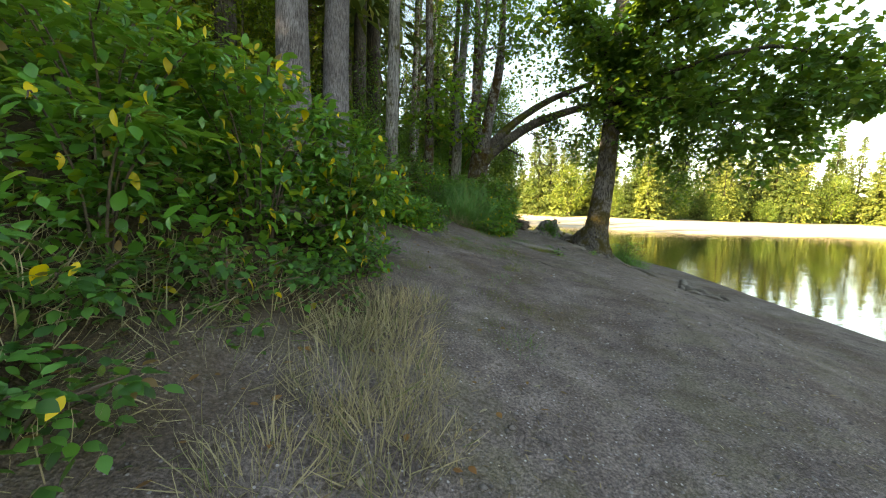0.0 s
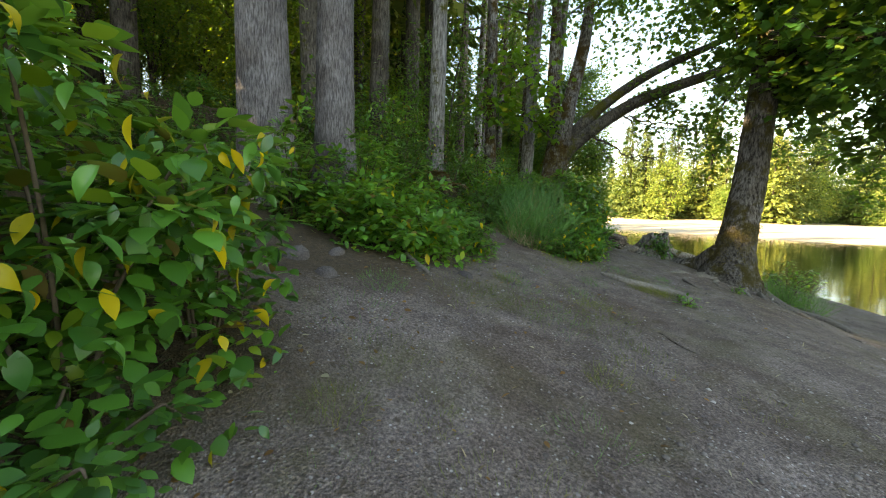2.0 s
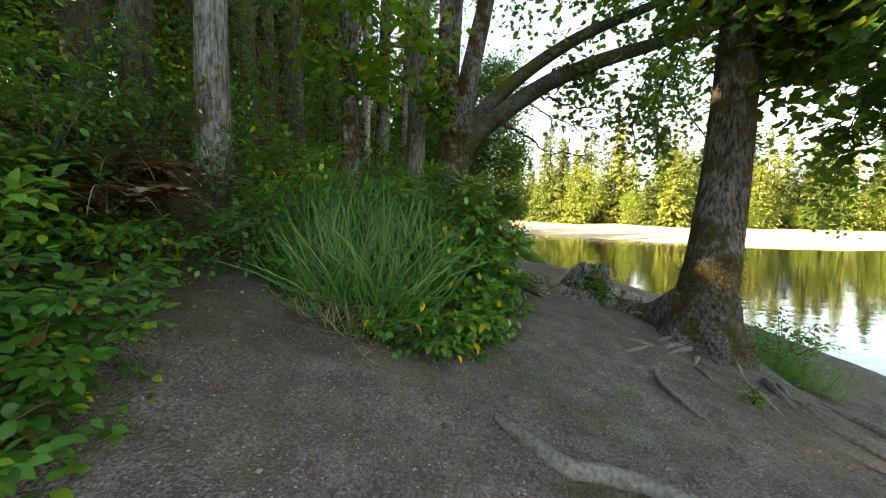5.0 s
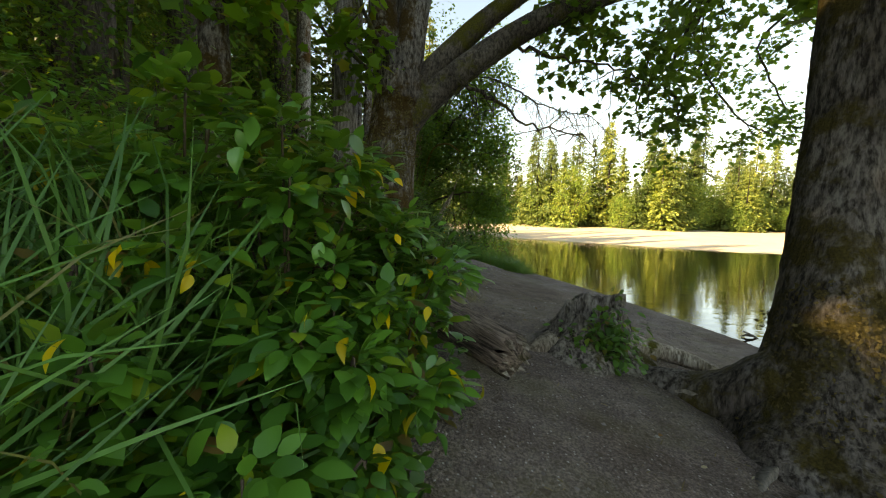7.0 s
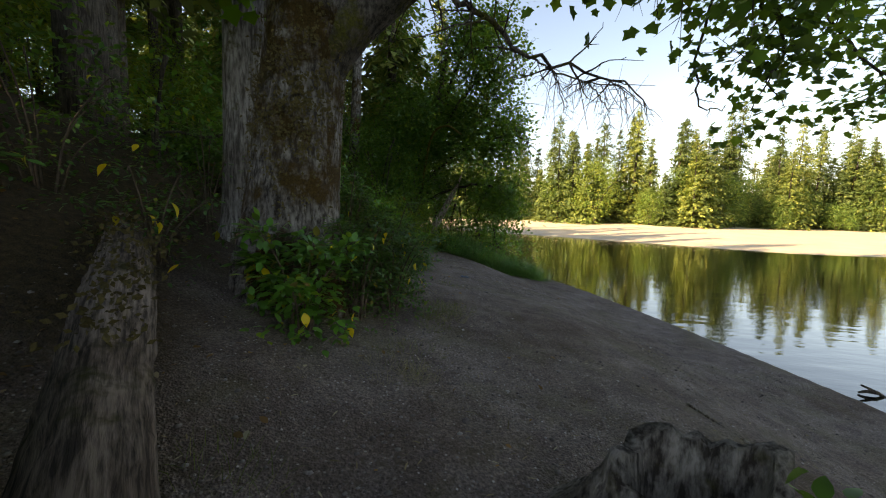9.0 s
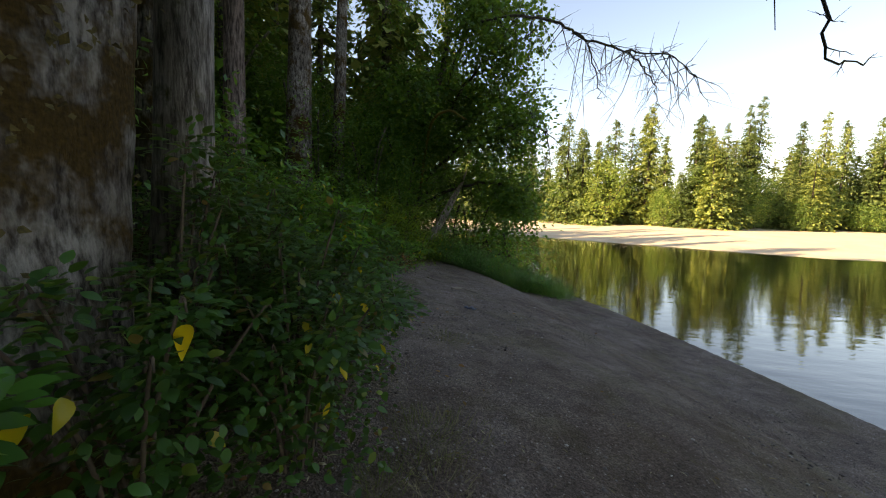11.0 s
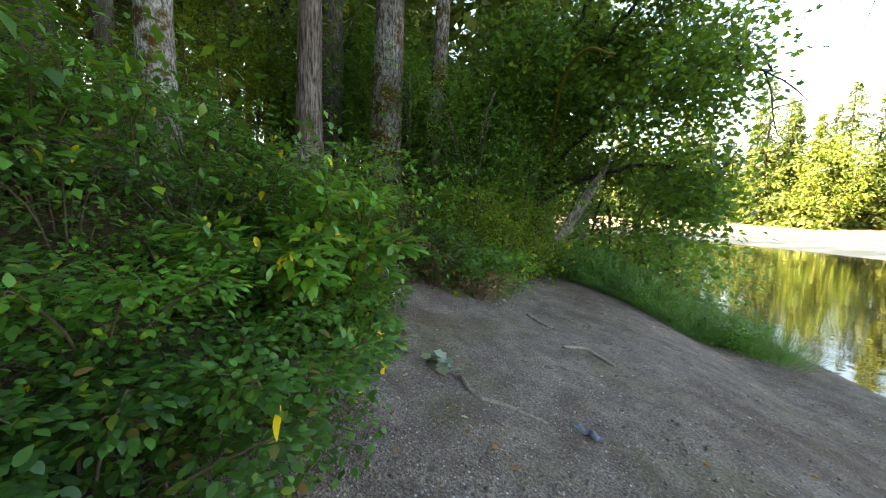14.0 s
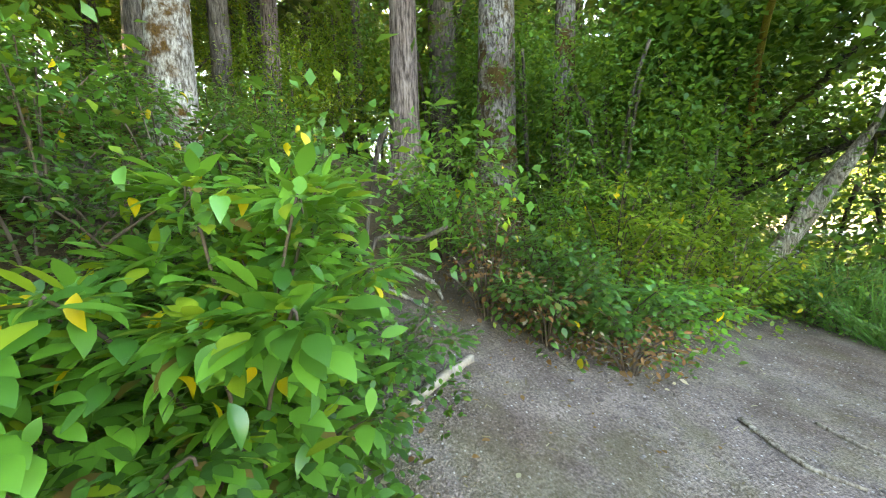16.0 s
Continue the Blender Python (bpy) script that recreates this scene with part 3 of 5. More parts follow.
def twiggy(parent, pts, r, mat, seed, twigs=10, length=0.5, hang=0.4, name="branch", label="", n=18):
    """A branch with fine side twigs in one mesh. Returns points along the twigs."""
    rng = np.random.default_rng(seed)
    path = smooth_path(pts, n)
    path[1:-1] += rng.normal(0, 0.03, (n - 2, 3))
    pieces, ends = [tube(path, (r, r * 0.25), 8, 0.1, rng)], []
    for _ in range(twigs):
        k = rng.integers(2, n)
        w = unit(rng, 1)[0]
        w[2] -= hang
        q = np.linspace(0, 1, 7)
        L = length * rng.uniform(0.4, 1.2)
        tp = path[k] + np.outer(q * L, w) + np.cumsum(rng.normal(0, 0.05 * L, (7, 3)), 0) * q[:, None]
        pieces.append(tube(tp, (r * 0.28, r * 0.07), 5))
        ends += [tp[2], tp[4], tp[6]]
        for _ in range(2):
            j = rng.integers(2, 6)
            w2 = w + rng.normal(0, 0.7, 3)
            sp = tp[j] + np.outer(np.linspace(0, 0.4 * L, 4), w2)
            pieces.append(tube(sp, (r * 0.13, r * 0.05), 4))
            ends.append(sp[-1])
    v, f = join(pieces)
    part(name, mesh(name, v, f, mat, True), parent, label)
    return np.array(ends)


BIG = (3.05, 12.42)
big = thing("maple_tree", *BIG, lz(*BIG), "big lakeside maple with a mossy flared foot and hanging boughs", "tree")
bz = lz(*BIG)
q = smooth_path([(x - BIG[0], y - BIG[1], z - bz) for x, y, z in ((2.86, 12.2, 0.0), (2.98, 12.34, 0.45), (3.08, 12.46, 0.85), (3.25, 12.68, 1.7), (3.43, 12.89, 3.0), (3.53, 13.02, 5.5), (3.6, 13.1, 9), (3.6, 13.2, 14))], 90)
v, f = tube(q, np.interp(q[:, 2] + bz, (0.0, 0.5, 0.8, 1.2, 1.8, 3.0, 6, 14), (0.80, 0.60, 0.47, 0.38, 0.335, 0.30, 0.25, 0.1)), 48, 0.045, np.random.default_rng(31), furrow=30)
ang = np.arctan2(v[:, 1] + 0.25, v[:, 0] + 0.25)
low = np.exp(-np.clip(v[:, 2] + bz - 0.35, 0, None) / 0.3)
v[:, :2] *= (1 + low * (0.16 * np.sin(ang * 4 + 1) + 0.10 * np.sin(ang * 7)))[:, None]
me = mesh("trunk", v, f, M_BARK_BIG, True)
part("trunk", me, big, "grey ridged bark with brown moss low down")
moss_rng = np.random.default_rng(5)
# moss pads on the foot of the trunk
ang = moss_rng.normal(4.3, 0.75, 520)
hgt = moss_rng.uniform(0.02, 1.2, 520) ** 1.3
rad = np.interp(hgt + bz, (0.0, 0.5, 0.8, 1.2, 1.8, 3.0), (0.80, 0.60, 0.47, 0.38, 0.335, 0.30)) * 1.02
mid = np.stack([np.interp(hgt, q[:, 2], q[:, k]) for k in (0, 1)], 1)
at = np.stack([mid[:, 0] + rad * np.cos(ang), mid[:, 1] + rad * np.sin(ang), hgt], 1)
M_MOSS = plain_material("moss", (0.04, 0.032, 0.010), (0.12, 0.09, 0.024), 60, 0.95, 0.01)
v, f = leaves(DIAMOND, np.repeat(at, 6, 0) + moss_rng.normal(0, 0.03, (3120, 3)), moss_rng.normal(0, 1, (3120, 3)), np.repeat(np.stack([np.cos(ang), np.sin(ang), 0 * ang], 1), 6, 0), moss_rng.uniform(0.02, 0.05, 3120))
tagged(part("moss", mesh("moss", v, f, M_MOSS), big, "olive brown moss"), kind="stuff")


def rel(pts, ox, oy, oz):
    return [(x - ox, y - oy, z - oz) for x, y, z in pts]


rng = np.random.default_rng(8)
ends = []
for k, pts in enumerate((
        [(3.5, 12.95, 4.6), (4.6, 13.2, 5.6), (6.3, 13.6, 5.9), (8.2, 14.2, 5.0)],
        [(3.5, 12.95, 5.2), (3.9, 14.2, 6.4), (4.2, 15.6, 6.6), (4.4, 17.2, 5.9)],
        [(3.5, 12.9, 5.8), (5.4, 15.0, 7.4), (7.6, 17.0, 7.2), (9.6, 18.8, 6.0)],
        [(3.5, 12.9, 5.0), (5.2, 11.6, 5.9), (7.0, 10.8, 5.9), (8.8, 10.4, 4.9)],
        [(3.5, 12.9, 6.2), (2.4, 12.2, 7.4), (1.2, 11.6, 7.8)],
        [(3.5, 12.9, 6.6), (3.9, 10.8, 7.8), (4.4, 9.2, 7.6)],
        [(3.5, 12.9, 5.4), (5.2, 13.9, 5.6), (6.8, 15.2, 5.0), (8.0, 16.2, 3.9)],
        [(3.55, 12.95, 7.0), (3.0, 14.5, 8.2), (2.6, 16.0, 8.2)],
        [(3.5, 12.95, 4.9), (5.6, 12.2, 5.4), (7.4, 12.0, 5.2), (9.4, 12.4, 4.2)],
        [(3.5, 12.95, 5.0), (4.4, 11.2, 5.6), (5.4, 9.2, 5.4), (6.4, 8.4, 4.9), (7.6, 7.7, 4.2)],
        [(3.5, 12.95, 4.7), (4.2, 11.6, 5.0), (4.9, 10.4, 4.7), (5.6, 9.8, 4.0)],
        [(3.5, 12.95, 6.0), (4.2, 11.2, 6.9), (5.4, 9.6, 7.0), (7.0, 8.8, 6.4)])):
    ends.append(twiggy(big, rel(pts, *BIG, bz), 0.07, M_BARK_LIMB, 40 + k, 16, 0.9, 0.45, "limb", "dark mossy limb"))
hang = twiggy(big, rel([(4.35, 17.0, 6.3), (4.3, 18.6, 6.3), (4.45, 19.8, 5.7), (4.55, 20.1, 4.8), (4.75, 20.2, 4.4), (5.1, 20.2, 4.3)], *BIG, bz), 0.035, M_BARK_LIMB, 60, 9, 0.4, 0.2, "branch", "thin dark hanging branch")
ends.append(hang[hang[:, 2] > 5.2 - bz])
for k, pts in enumerate(([(6.4, 13.7, 5.8), (6.0, 13.9, 4.6), (5.8, 14.0, 3.6)], [(7.4, 14.0, 5.4), (7.6, 14.4, 4.2), (7.4, 14.6, 3.0)], [(7.0, 15.3, 4.9), (7.2, 15.6, 3.7), (7.0, 15.9, 2.7)], [(7.2, 10.8, 5.8), (7.3, 11.0, 4.4), (7.1, 11.3, 3.4)])):
    ends.append(twiggy(big, rel(pts, *BIG, bz), 0.03, M_BARK_LIMB, 70 + k, 8, 0.6, 0.3, "branch"))
for k, pts in enumerate(([(4.4, 17.0, 6.3), (4.81, 18.42, 6.57), (5.12, 18.37, 5.66), (5.71, 18.36, 4.67), (6.46, 18.42, 4.19), (7.1, 18.5, 4.12)],
                         [(4.3, 16.8, 6.3), (3.9, 17.12, 4.9), (4.14, 17.1, 4.24), (3.93, 17.03, 3.8)],
                         [(8.0, 17.4, 7.1), (7.1, 19.6, 6.8), (7.34, 19.7, 5.86), (7.81, 19.68, 4.91), (8.05, 19.65, 4.3)])):
    ends.append(twiggy(big, rel(pts, *BIG, bz), 0.035, M_BARK_LIMB, 80 + k, 14, 0.6, 0.3, "branch", "thin leafy hanging branch"))
ends = np.vstack(ends)
cl = np.repeat(ends, 2, 0) + rng.normal(0, 0.17, (2 * len(ends), 3))
near = cl[:, 1] < 14.3 - BIG[1]
tips = cl[~near]
tips = tips[rng.uniform(0, 1, len(tips)) < 0.45]
cl = cl[near & (rng.uniform(0, 1, len(cl)) < 0.76)]
part("crown", leaf_cluster("crown", rng, tips, 12, 0.17, 0.12, M_MAPLE, LOBED, 0.6, 0.6), big, "dark green lobed leaves on hanging boughs")
part("crown", leaf_cluster("crown", rng, cl, 13, 0.21, 0.18, M_MAPLE, LOBED, 0.6, 0.5), big, "dark green lobed maple leaves")
# spreading roots at its foot and over the path
ROOTS = (([(3.0, 12.2), (2.2, 11.4), (1.7, 10.5), (1.85, 9.75), (2.1, 9.2)], .035), ([(3.3, 12.1), (2.9, 11.2), (2.75, 10.4), (3.05, 9.8)], .035),
         ([(3.6, 12.3), (4.0, 11.7), (4.35, 11.0), (4.6, 10.1), (4.75, 9.3)], .075), ([(3.7, 12.5), (4.4, 12.3), (4.55, 11.7), (4.2, 10.9)], .05),
         ([(2.8, 12.5), (2.4, 12.9), (2.1, 13.2), (1.8, 13.4)], .13), ([(2.95, 12.4), (2.3, 11.9), (1.75, 11.2), (1.35, 11.05)], .04),
         ([(2.6, 11.6), (2.35, 11.1), (2.5, 10.5)], .03), ([(3.5, 11.6), (3.3, 11.0), (3.55, 10.5)], .03), ([(4.9, 10.4), (4.55, 9.5), (4.45, 8.9), (4.7, 8.3)], .085),
         ([(4.5, 9.6), (4.8, 9.1), (4.95, 8.4)], .07), ([(4.2, 9.2), (4.55, 8.85), (5.0, 8.75)], .07), ([(4.35, 9.5), (4.3, 9.0), (4.6, 8.5)], .06), ([(2.6, 11.9), (2.0, 11.5), (1.5, 11.7)], .04), ([(3.2, 11.4), (3.1, 10.7), (3.5, 10.0), (3.6, 9.4)], .045))
for k, (p, r) in enumerate(ROOTS):
    q = smooth_path([(x - BIG[0], y - BIG[1], lz(x, y) - bz + (0.25 * r if 0 < i < len(p) - 1 else -0.5 * r)) for i, (x, y) in enumerate(p)], 26)
    for i in range(26):
        q[i, 2] = lz(q[i, 0] + BIG[0], q[i, 1] + BIG[1]) - bz - 0.25 * r + 0.7 * r * math.sin(i * 0.55 + k)
    v, f = tube(q, (r * 1.1, r * 0.75, r * 0.35), 9, 0.18, np.random.default_rng(90 + k))
    part("root", mesh("root", v, f, M_ROOT, True), big, "bare weathered surface root")
limb(big, rel([(2.9, 12.5, 1.05), (2.6, 12.82, 0.74), (2.25, 13.12, 0.72), (1.85, 13.42, 0.78)], *BIG, bz), (0.26, 0.23, 0.14, 0.05), M_BARK_BIG, 12, "root", 16, "mossy buttress root sweeping along the bank")
# thick half-buried root across the path
p = [(0.2, 9.2), (0.38, 9.05), (0.58, 8.9), (0.82, 8.92), (1.05, 8.9), (1.25, 8.76), (1.26, 8.55), (1.12, 8.38)]
q = smooth_path([(x, y, lz(x, y) + 0.018) for x, y in p], 40)
v, f = tube(q - q[20], (0.03, 0.055, 0.06, 0.05, 0.055, 0.02), 10, 0.22, np.random.default_rng(4))
r_ = thing("tree_root", *q[20], "thick pale weathered root half buried in the path", "root")
part("root_wood", mesh("root_wood", v, f, M_ROOT, True), r_)

# ---------------------------------------------------------------- the mossy maple with two long limbs
MM = (-1.0, 15.4)
mz = lz(*MM)
mm = thing("maple_tree", *MM, mz, "old mossy maple with two long limbs arching to the lake", "tree")
me, mpath = trunk_mesh("trunk", 3.0, 0.43, 0.36, (0.08, 0.05), M_BARK_MOSS, 33, sides=40, flare=1.35, furrow=0, bend=0.05, rings=40)
part("trunk", me, mm, "grey bark under thick brown moss")
rng = np.random.default_rng(9)
ang, hgt = rng.normal(4.9, 0.8, 420), np.concatenate([rng.normal(1.75, 0.28, 240), rng.uniform(0.1, 2.6, 180)])
at = np.stack([0.08 * hgt + 0.42 * np.cos(ang), 0.05 * hgt + 0.42 * np.sin(ang), hgt], 1)
v, f = leaves(DIAMOND, np.repeat(at, 6, 0) + rng.normal(0, 0.025, (2520, 3)), rng.normal(0, 1, (2520, 3)) - (0, 0, 0.6), np.repeat(np.stack([np.cos(ang), np.sin(ang), 0 * ang], 1), 6, 0), rng.uniform(0.02, 0.05, 2520))
tagged(part("moss", mesh("moss", v, f, M_MOSS), mm, "thick olive brown moss"), kind="stuff")
limb(mm, rel([(-0.76, 15.52, 3.9), (-0.55, 15.6, 5.4), (-0.2, 15.8, 7.5), (-0.1, 16.0, 10.5)], *MM, mz), (0.30, 0.22, 0.18, 0.08), M_BARK_MOSS, 1)
limb(mm, rel([(-0.82, 15.5, 3.7), (-1.05, 15.5, 5.5), (-1.1, 15.5, 8), (-1.2, 15.7, 11)], *MM, mz), (0.28, 0.2, 0.15, 0.06), M_BARK_MOSS, 2)
limb(mm, rel([(-0.84, 15.5, 3.4), (-0.32, 15.68, 4.1), (1.0, 15.86, 5.1), (2.1, 15.97, 5.62), (3.4, 16.1, 6.05), (4.7, 16.25, 6.45), (6.4, 16.6, 6.9)], *MM, mz), (0.27, 0.23, 0.19, 0.165, 0.14, 0.10, 0.05), M_BARK_LIMB, 3, n=44)
limb(mm, rel([(-0.8, 15.52, 3.7), (-0.28, 15.7, 4.5), (0.7, 15.83, 5.45), (1.9, 15.95, 6.25), (3.5, 16.1, 6.95), (4.9, 16.4, 7.7)], *MM, mz), (0.21, 0.19, 0.155, 0.13, 0.09, 0.04), M_BARK_LIMB, 4, n=40)
e1 = twiggy(mm, rel([(0.0, 15.75, 4.4), (0.35, 15.5, 4.2), (0.8, 15.65, 4.0), (1.4, 16.0, 3.72), (2.35, 16.75, 3.75)], *MM, mz), 0.04, M_BARK_LIMB, 5, 30, 0.65, 0.15, "branch", "bare dead branch with fine twigs", 24)
e2 = twiggy(mm, rel([(1.0, 15.9, 5.0), (1.7, 15.8, 4.7), (2.5, 15.9, 4.6), (3.1, 15.9, 4.3)], *MM, mz), 0.03, M_BARK_LIMB, 6, 18, 0.55, 0.2, "branch", "bare dead branch with fine twigs")
e3 = [twiggy(mm, rel(pts, *MM, mz), 0.035, M_BARK_LIMB, 140 + k, 14, 0.7, 0.3, "branch", "leafy side branch") for k, pts in enumerate((
    [(-0.8, 15.4, 4.2), (-1.2, 14.6, 5.3), (-1.7, 13.7, 5.9), (-2.1, 12.8, 5.7)], [(-0.8, 15.4, 4.0), (-1.6, 14.9, 4.7), (-2.4, 14.2, 5.1), (-3.0, 13.4, 5.0)]))]
side = np.vstack(e3)
side = side[rng.uniform(0, 1, len(side)) < 0.75]
part("crown", leaf_cluster("crown", rng, side + rng.normal(0, 0.1, side.shape), 7, 0.17, 0.19, leaf_material("young_maple_leaf", (0.06, 0.20, 0.02), (0.18, 0.42, 0.035), (0.42, 0.38, 0.03), 0.08, 0.6), LOBED, 0.7, 0.6), mm, "light green lobed maple leaves")
tops = np.array([[-0.1, 16, 10], [-1.2, 15.7, 10.5], [4.9, 16.4, 7.7], [6.4, 16.6, 6.9], [2.8, 16.2, 7.9], [0.4, 15.7, 8.4], [-1.1, 15.1, 8.0], [1.5, 16.4, 9.2], [3.5, 16.3, 7.0]]) - np.array([*MM, mz])
cl = tops[rng.integers(0, len(tops), 210)] + rng.normal(0, (0.95, 0.8, 0.6), (210, 3))
low = e2[rng.integers(0, len(e2), 30)] + np.array((0.3, 0.2, 0.5)) + rng.normal(0, 0.22, (30, 3))
part("crown", leaf_cluster("crown", rng, np.vstack([cl, low]), 24, 0.28, 0.145, M_MAPLE, LOBED, 0.6, 0.7), mm, "dark green lobed maple leaves")

# ---------------------------------------------------------------- the spreading tree at the bend, with its bare bough
SP = (-3.42, 29.85)
sz = lz(*SP)
sp = thing("maple_tree", *SP, sz, "dark spreading tree leaning out over the water", "tree")
me, _ = trunk_mesh("trunk", 9, 0.26, 0.1, (0.16, 0.0), M_BARK_DARK, 35, flare=1.3)
part("trunk", me, sp)
rng = np.random.default_rng(10)
ends = []
for k, pts in enumerate(([(-3.02, 29.85, 2.6), (-1.12, 29.05, 3.4), (0.48, 28.25, 3.4), (1.38, 27.85, 2.8)], [(-2.82, 29.85, 3.6), (-0.92, 28.65, 5.0), (1.1, 27.5, 5.4), (1.9, 27.0, 5.0)],
                         [(-2.62, 29.85, 4.6), (-0.72, 30.25, 6.4), (1.38, 29.85, 7.2)], [(-2.42, 29.85, 5.6), (-0.52, 28.45, 7.6), (1.18, 27.45, 8.2)], [(-2.72, 29.85, 4.2), (-3.12, 28.45, 5.8), (-2.72, 27.25, 6.6)],
                         [(-2.32, 29.85, 6.2), (-2.72, 31.05, 8.0), (-2.12, 32.45, 8.8)], [(-3.02, 29.85, 3.0), (-1.62, 30.95, 3.6), (0.08, 31.65, 3.4), (1.08, 31.65, 2.6)], [(-2.12, 29.85, 7.2), (-0.92, 29.05, 9.4), (0.18, 28.05, 10.2)], [(-3.02, 29.75, 3.2), (-3.72, 28.25, 4.6), (-4.12, 27.25, 5.2)])):
    ends.append(twiggy(sp, rel(pts, *SP, sz), 0.075, M_BARK_LIMB, 110 + k, 18, 1.2, 0.15, "limb"))
twiggy(sp, rel([(-0.92, 29.05, 9.4), (0.6, 26.6, 8.4), (1.7, 24.5, 7.1), (2.44, 24.4, 6.65), (3.48, 24.37, 6.3), (4.36, 24.4, 6.15), (4.96, 24.4, 5.7)], *SP, sz), 0.045, M_BARK_LIMB, 125, 70, 0.95, 0.75, "branch", "bare bough with drooping dead twigs", 34)
twiggy(sp, rel([(2.14, 24.45, 6.8), (2.44, 23.85, 6.3), (2.6, 23.7, 5.5), (2.75, 23.6, 5.0)], *SP, sz), 0.024, M_BARK_LIMB, 126, 26, 0.6, 0.6, "branch", "bare bough with drooping dead twigs")
twiggy(sp, rel([(3.4, 24.37, 6.3), (3.7, 24.07, 5.8), (4.0, 24.0, 5.2), (4.07, 24.0, 4.75)], *SP, sz), 0.024, M_BARK_LIMB, 128, 26, 0.6, 0.6, "branch", "bare bough with drooping dead twigs")
limb(sp, rel([(-2.92, 29.75, 3.4), (-2.02, 27.25, 5.2), (-1.12, 25.45, 5.3), (-0.42, 24.45, 4.8)], *SP, sz), (0.06, 0.045, 0.02), bark_material("yellow_mossy_bark", (0.09, 0.065, 0.02), (0.24, 0.18, 0.04), 0.6, 2, 20, 0.01, (0.26, 0.2, 0.03)), 127, "branch", 8, "branch crusted with yellow moss")
ends = np.vstack(ends)
ends = ends[(ends[:, 2] > 2.6) | (ends[:, 0] > 3.2)]
cl = np.repeat(ends, 4, 0) + rng.normal(0, 0.4, (4 * len(ends), 3))
cl = cl[~((cl[:, 0] > 0.5) & (cl[:, 0] < 2.9) & (cl[:, 1] < -0.6) & (cl[:, 2] < 3.7))]
cl = cl[cl[:, 0] < 5.15 + 0.3 * rng.uniform(0, 1, len(cl)) ** 3 + 0.1 * cl[:, 1]]
part("crown", leaf_cluster("crown", rng, cl, 17, 0.28, 0.125, M_MAPLE, LOBED, 0.5, 0.8), sp, "dark green lobed leaves")

# leaning bleached snag in front of it
base = np.array([-2.37, 27.85, lz(-2.37, 27.85)])
sn = thing("tree_snag", *base, "bleached broken trunk leaning out of the brush", "dead tree")
v, f = tube(smooth_path([(0, 0, -0.2), (0.35, 0.28, 0.75), (0.9, 0.7, 1.9), (1.35, 1.02, 2.85)], 26), (0.17, 0.15, 0.145, 0.125, 0.05), 14, 0.16, np.random.default_rng(6))
M_SNAG = bark_material("bleached_snag_wood", (0.14, 0.12, 0.10), (0.52, 0.48, 0.43), 0.12, 9, 34, 0.02)
part("trunk", mesh("trunk", v, f, M_SNAG, True), sn)
v, f = tube([(1.3, 1.0, 2.75), (1.45, 1.1, 3.2), (1.52, 1.12, 3.45)], (0.05, 0.03, 0.008), 6)
part("splinter", mesh("splinter", v, f, M_SNAG, True), sn)
# short white snag in the shrubs
sx, sy = -4.6, 3.7
sn = thing("tree_snag", sx, sy, lz(sx, sy), "short pale splintered snag standing among shrubs", "dead tree")
for q, r in (([(0, 0, -0.2), (0, 0, 0.4), (0.03, 0, 0.62)], (0.13, 0.11, 0.07)), ([(0.05, 0, 0.3), (0.07, 0, 0.7), (0.09, 0.02, 0.92)], (0.08, 0.06, 0.012)), ([(-0.07, 0, 0.3), (-0.1, 0.02, 0.6), (-0.12, 0, 0.72)], (0.06, 0.04, 0.01))):
    v, f = tube(smooth_path(q, 12), r, 9, 0.12, np.random.default_rng(2))
    part("splinter", mesh("splinter", v, f, M_BARK_PALE, True), sn)

# ---------------------------------------------------------------- fallen log and stump
a, b = np.array([0.85, 12.2, 1.22]), np.array([-2.1, 14.8, 2.02])
lg = thing("fallen_log", *a, "weathered fallen log with a broken splintered end", "log")
lg.matrix_basis = Matrix.Translation(a) @ Vector(b - a).to_track_quat("Z", "Y").to_matrix().to_4x4()
L = float(np.linalg.norm(b - a))
v, f = tube(smooth_path([(0, 0, 0), (0.03, -0.03, 0.35 * L), (-0.02, 0.02, 0.7 * L), (0, 0, L)], 60), (0.165, 0.165, 0.16, 0.15, 0.13), 26, 0.08, np.random.default_rng(7), furrow=16)
rng = np.random.default_rng(71)
end = v[:, 2] < 0.12
v[end, 2] += rng.normal(0, 0.05, int(end.sum()))
part("log_wood", mesh("log_wood", v, f, M_LOG, True), lg)
for k in range(30):
    t, q = rng.uniform(0, 6.283), 0.145 * math.sqrt(rng.uniform(0.1, 1))
    o = np.array([q * math.cos(t), q * math.sin(t), 0])
    h = rng.uniform(0.02, 0.10)
    v, f = tube([o + (0, 0, 0.08), o + (0, 0, -0.5 * h), o + (rng.normal(0, 0.01), rng.normal(0, 0.01), -h)], (0.02, 0.016, 0.004), 5, 0.3, rng)
    part("splinter", mesh("splinter", v, f, M_WOOD), lg)
at = np.stack([rng.normal(0, 0.08, 46), rng.normal(0.17, 0.03, 46), np.linspace(0.4 * L, 0.95 * L, 46)], 1)
tagged(part("moss", leaf_cluster("moss", rng, at, 14, 0.05, 0.04, M_MOSS, DIAMOND), lg, "dark moss on the log's back"), kind="stuff")

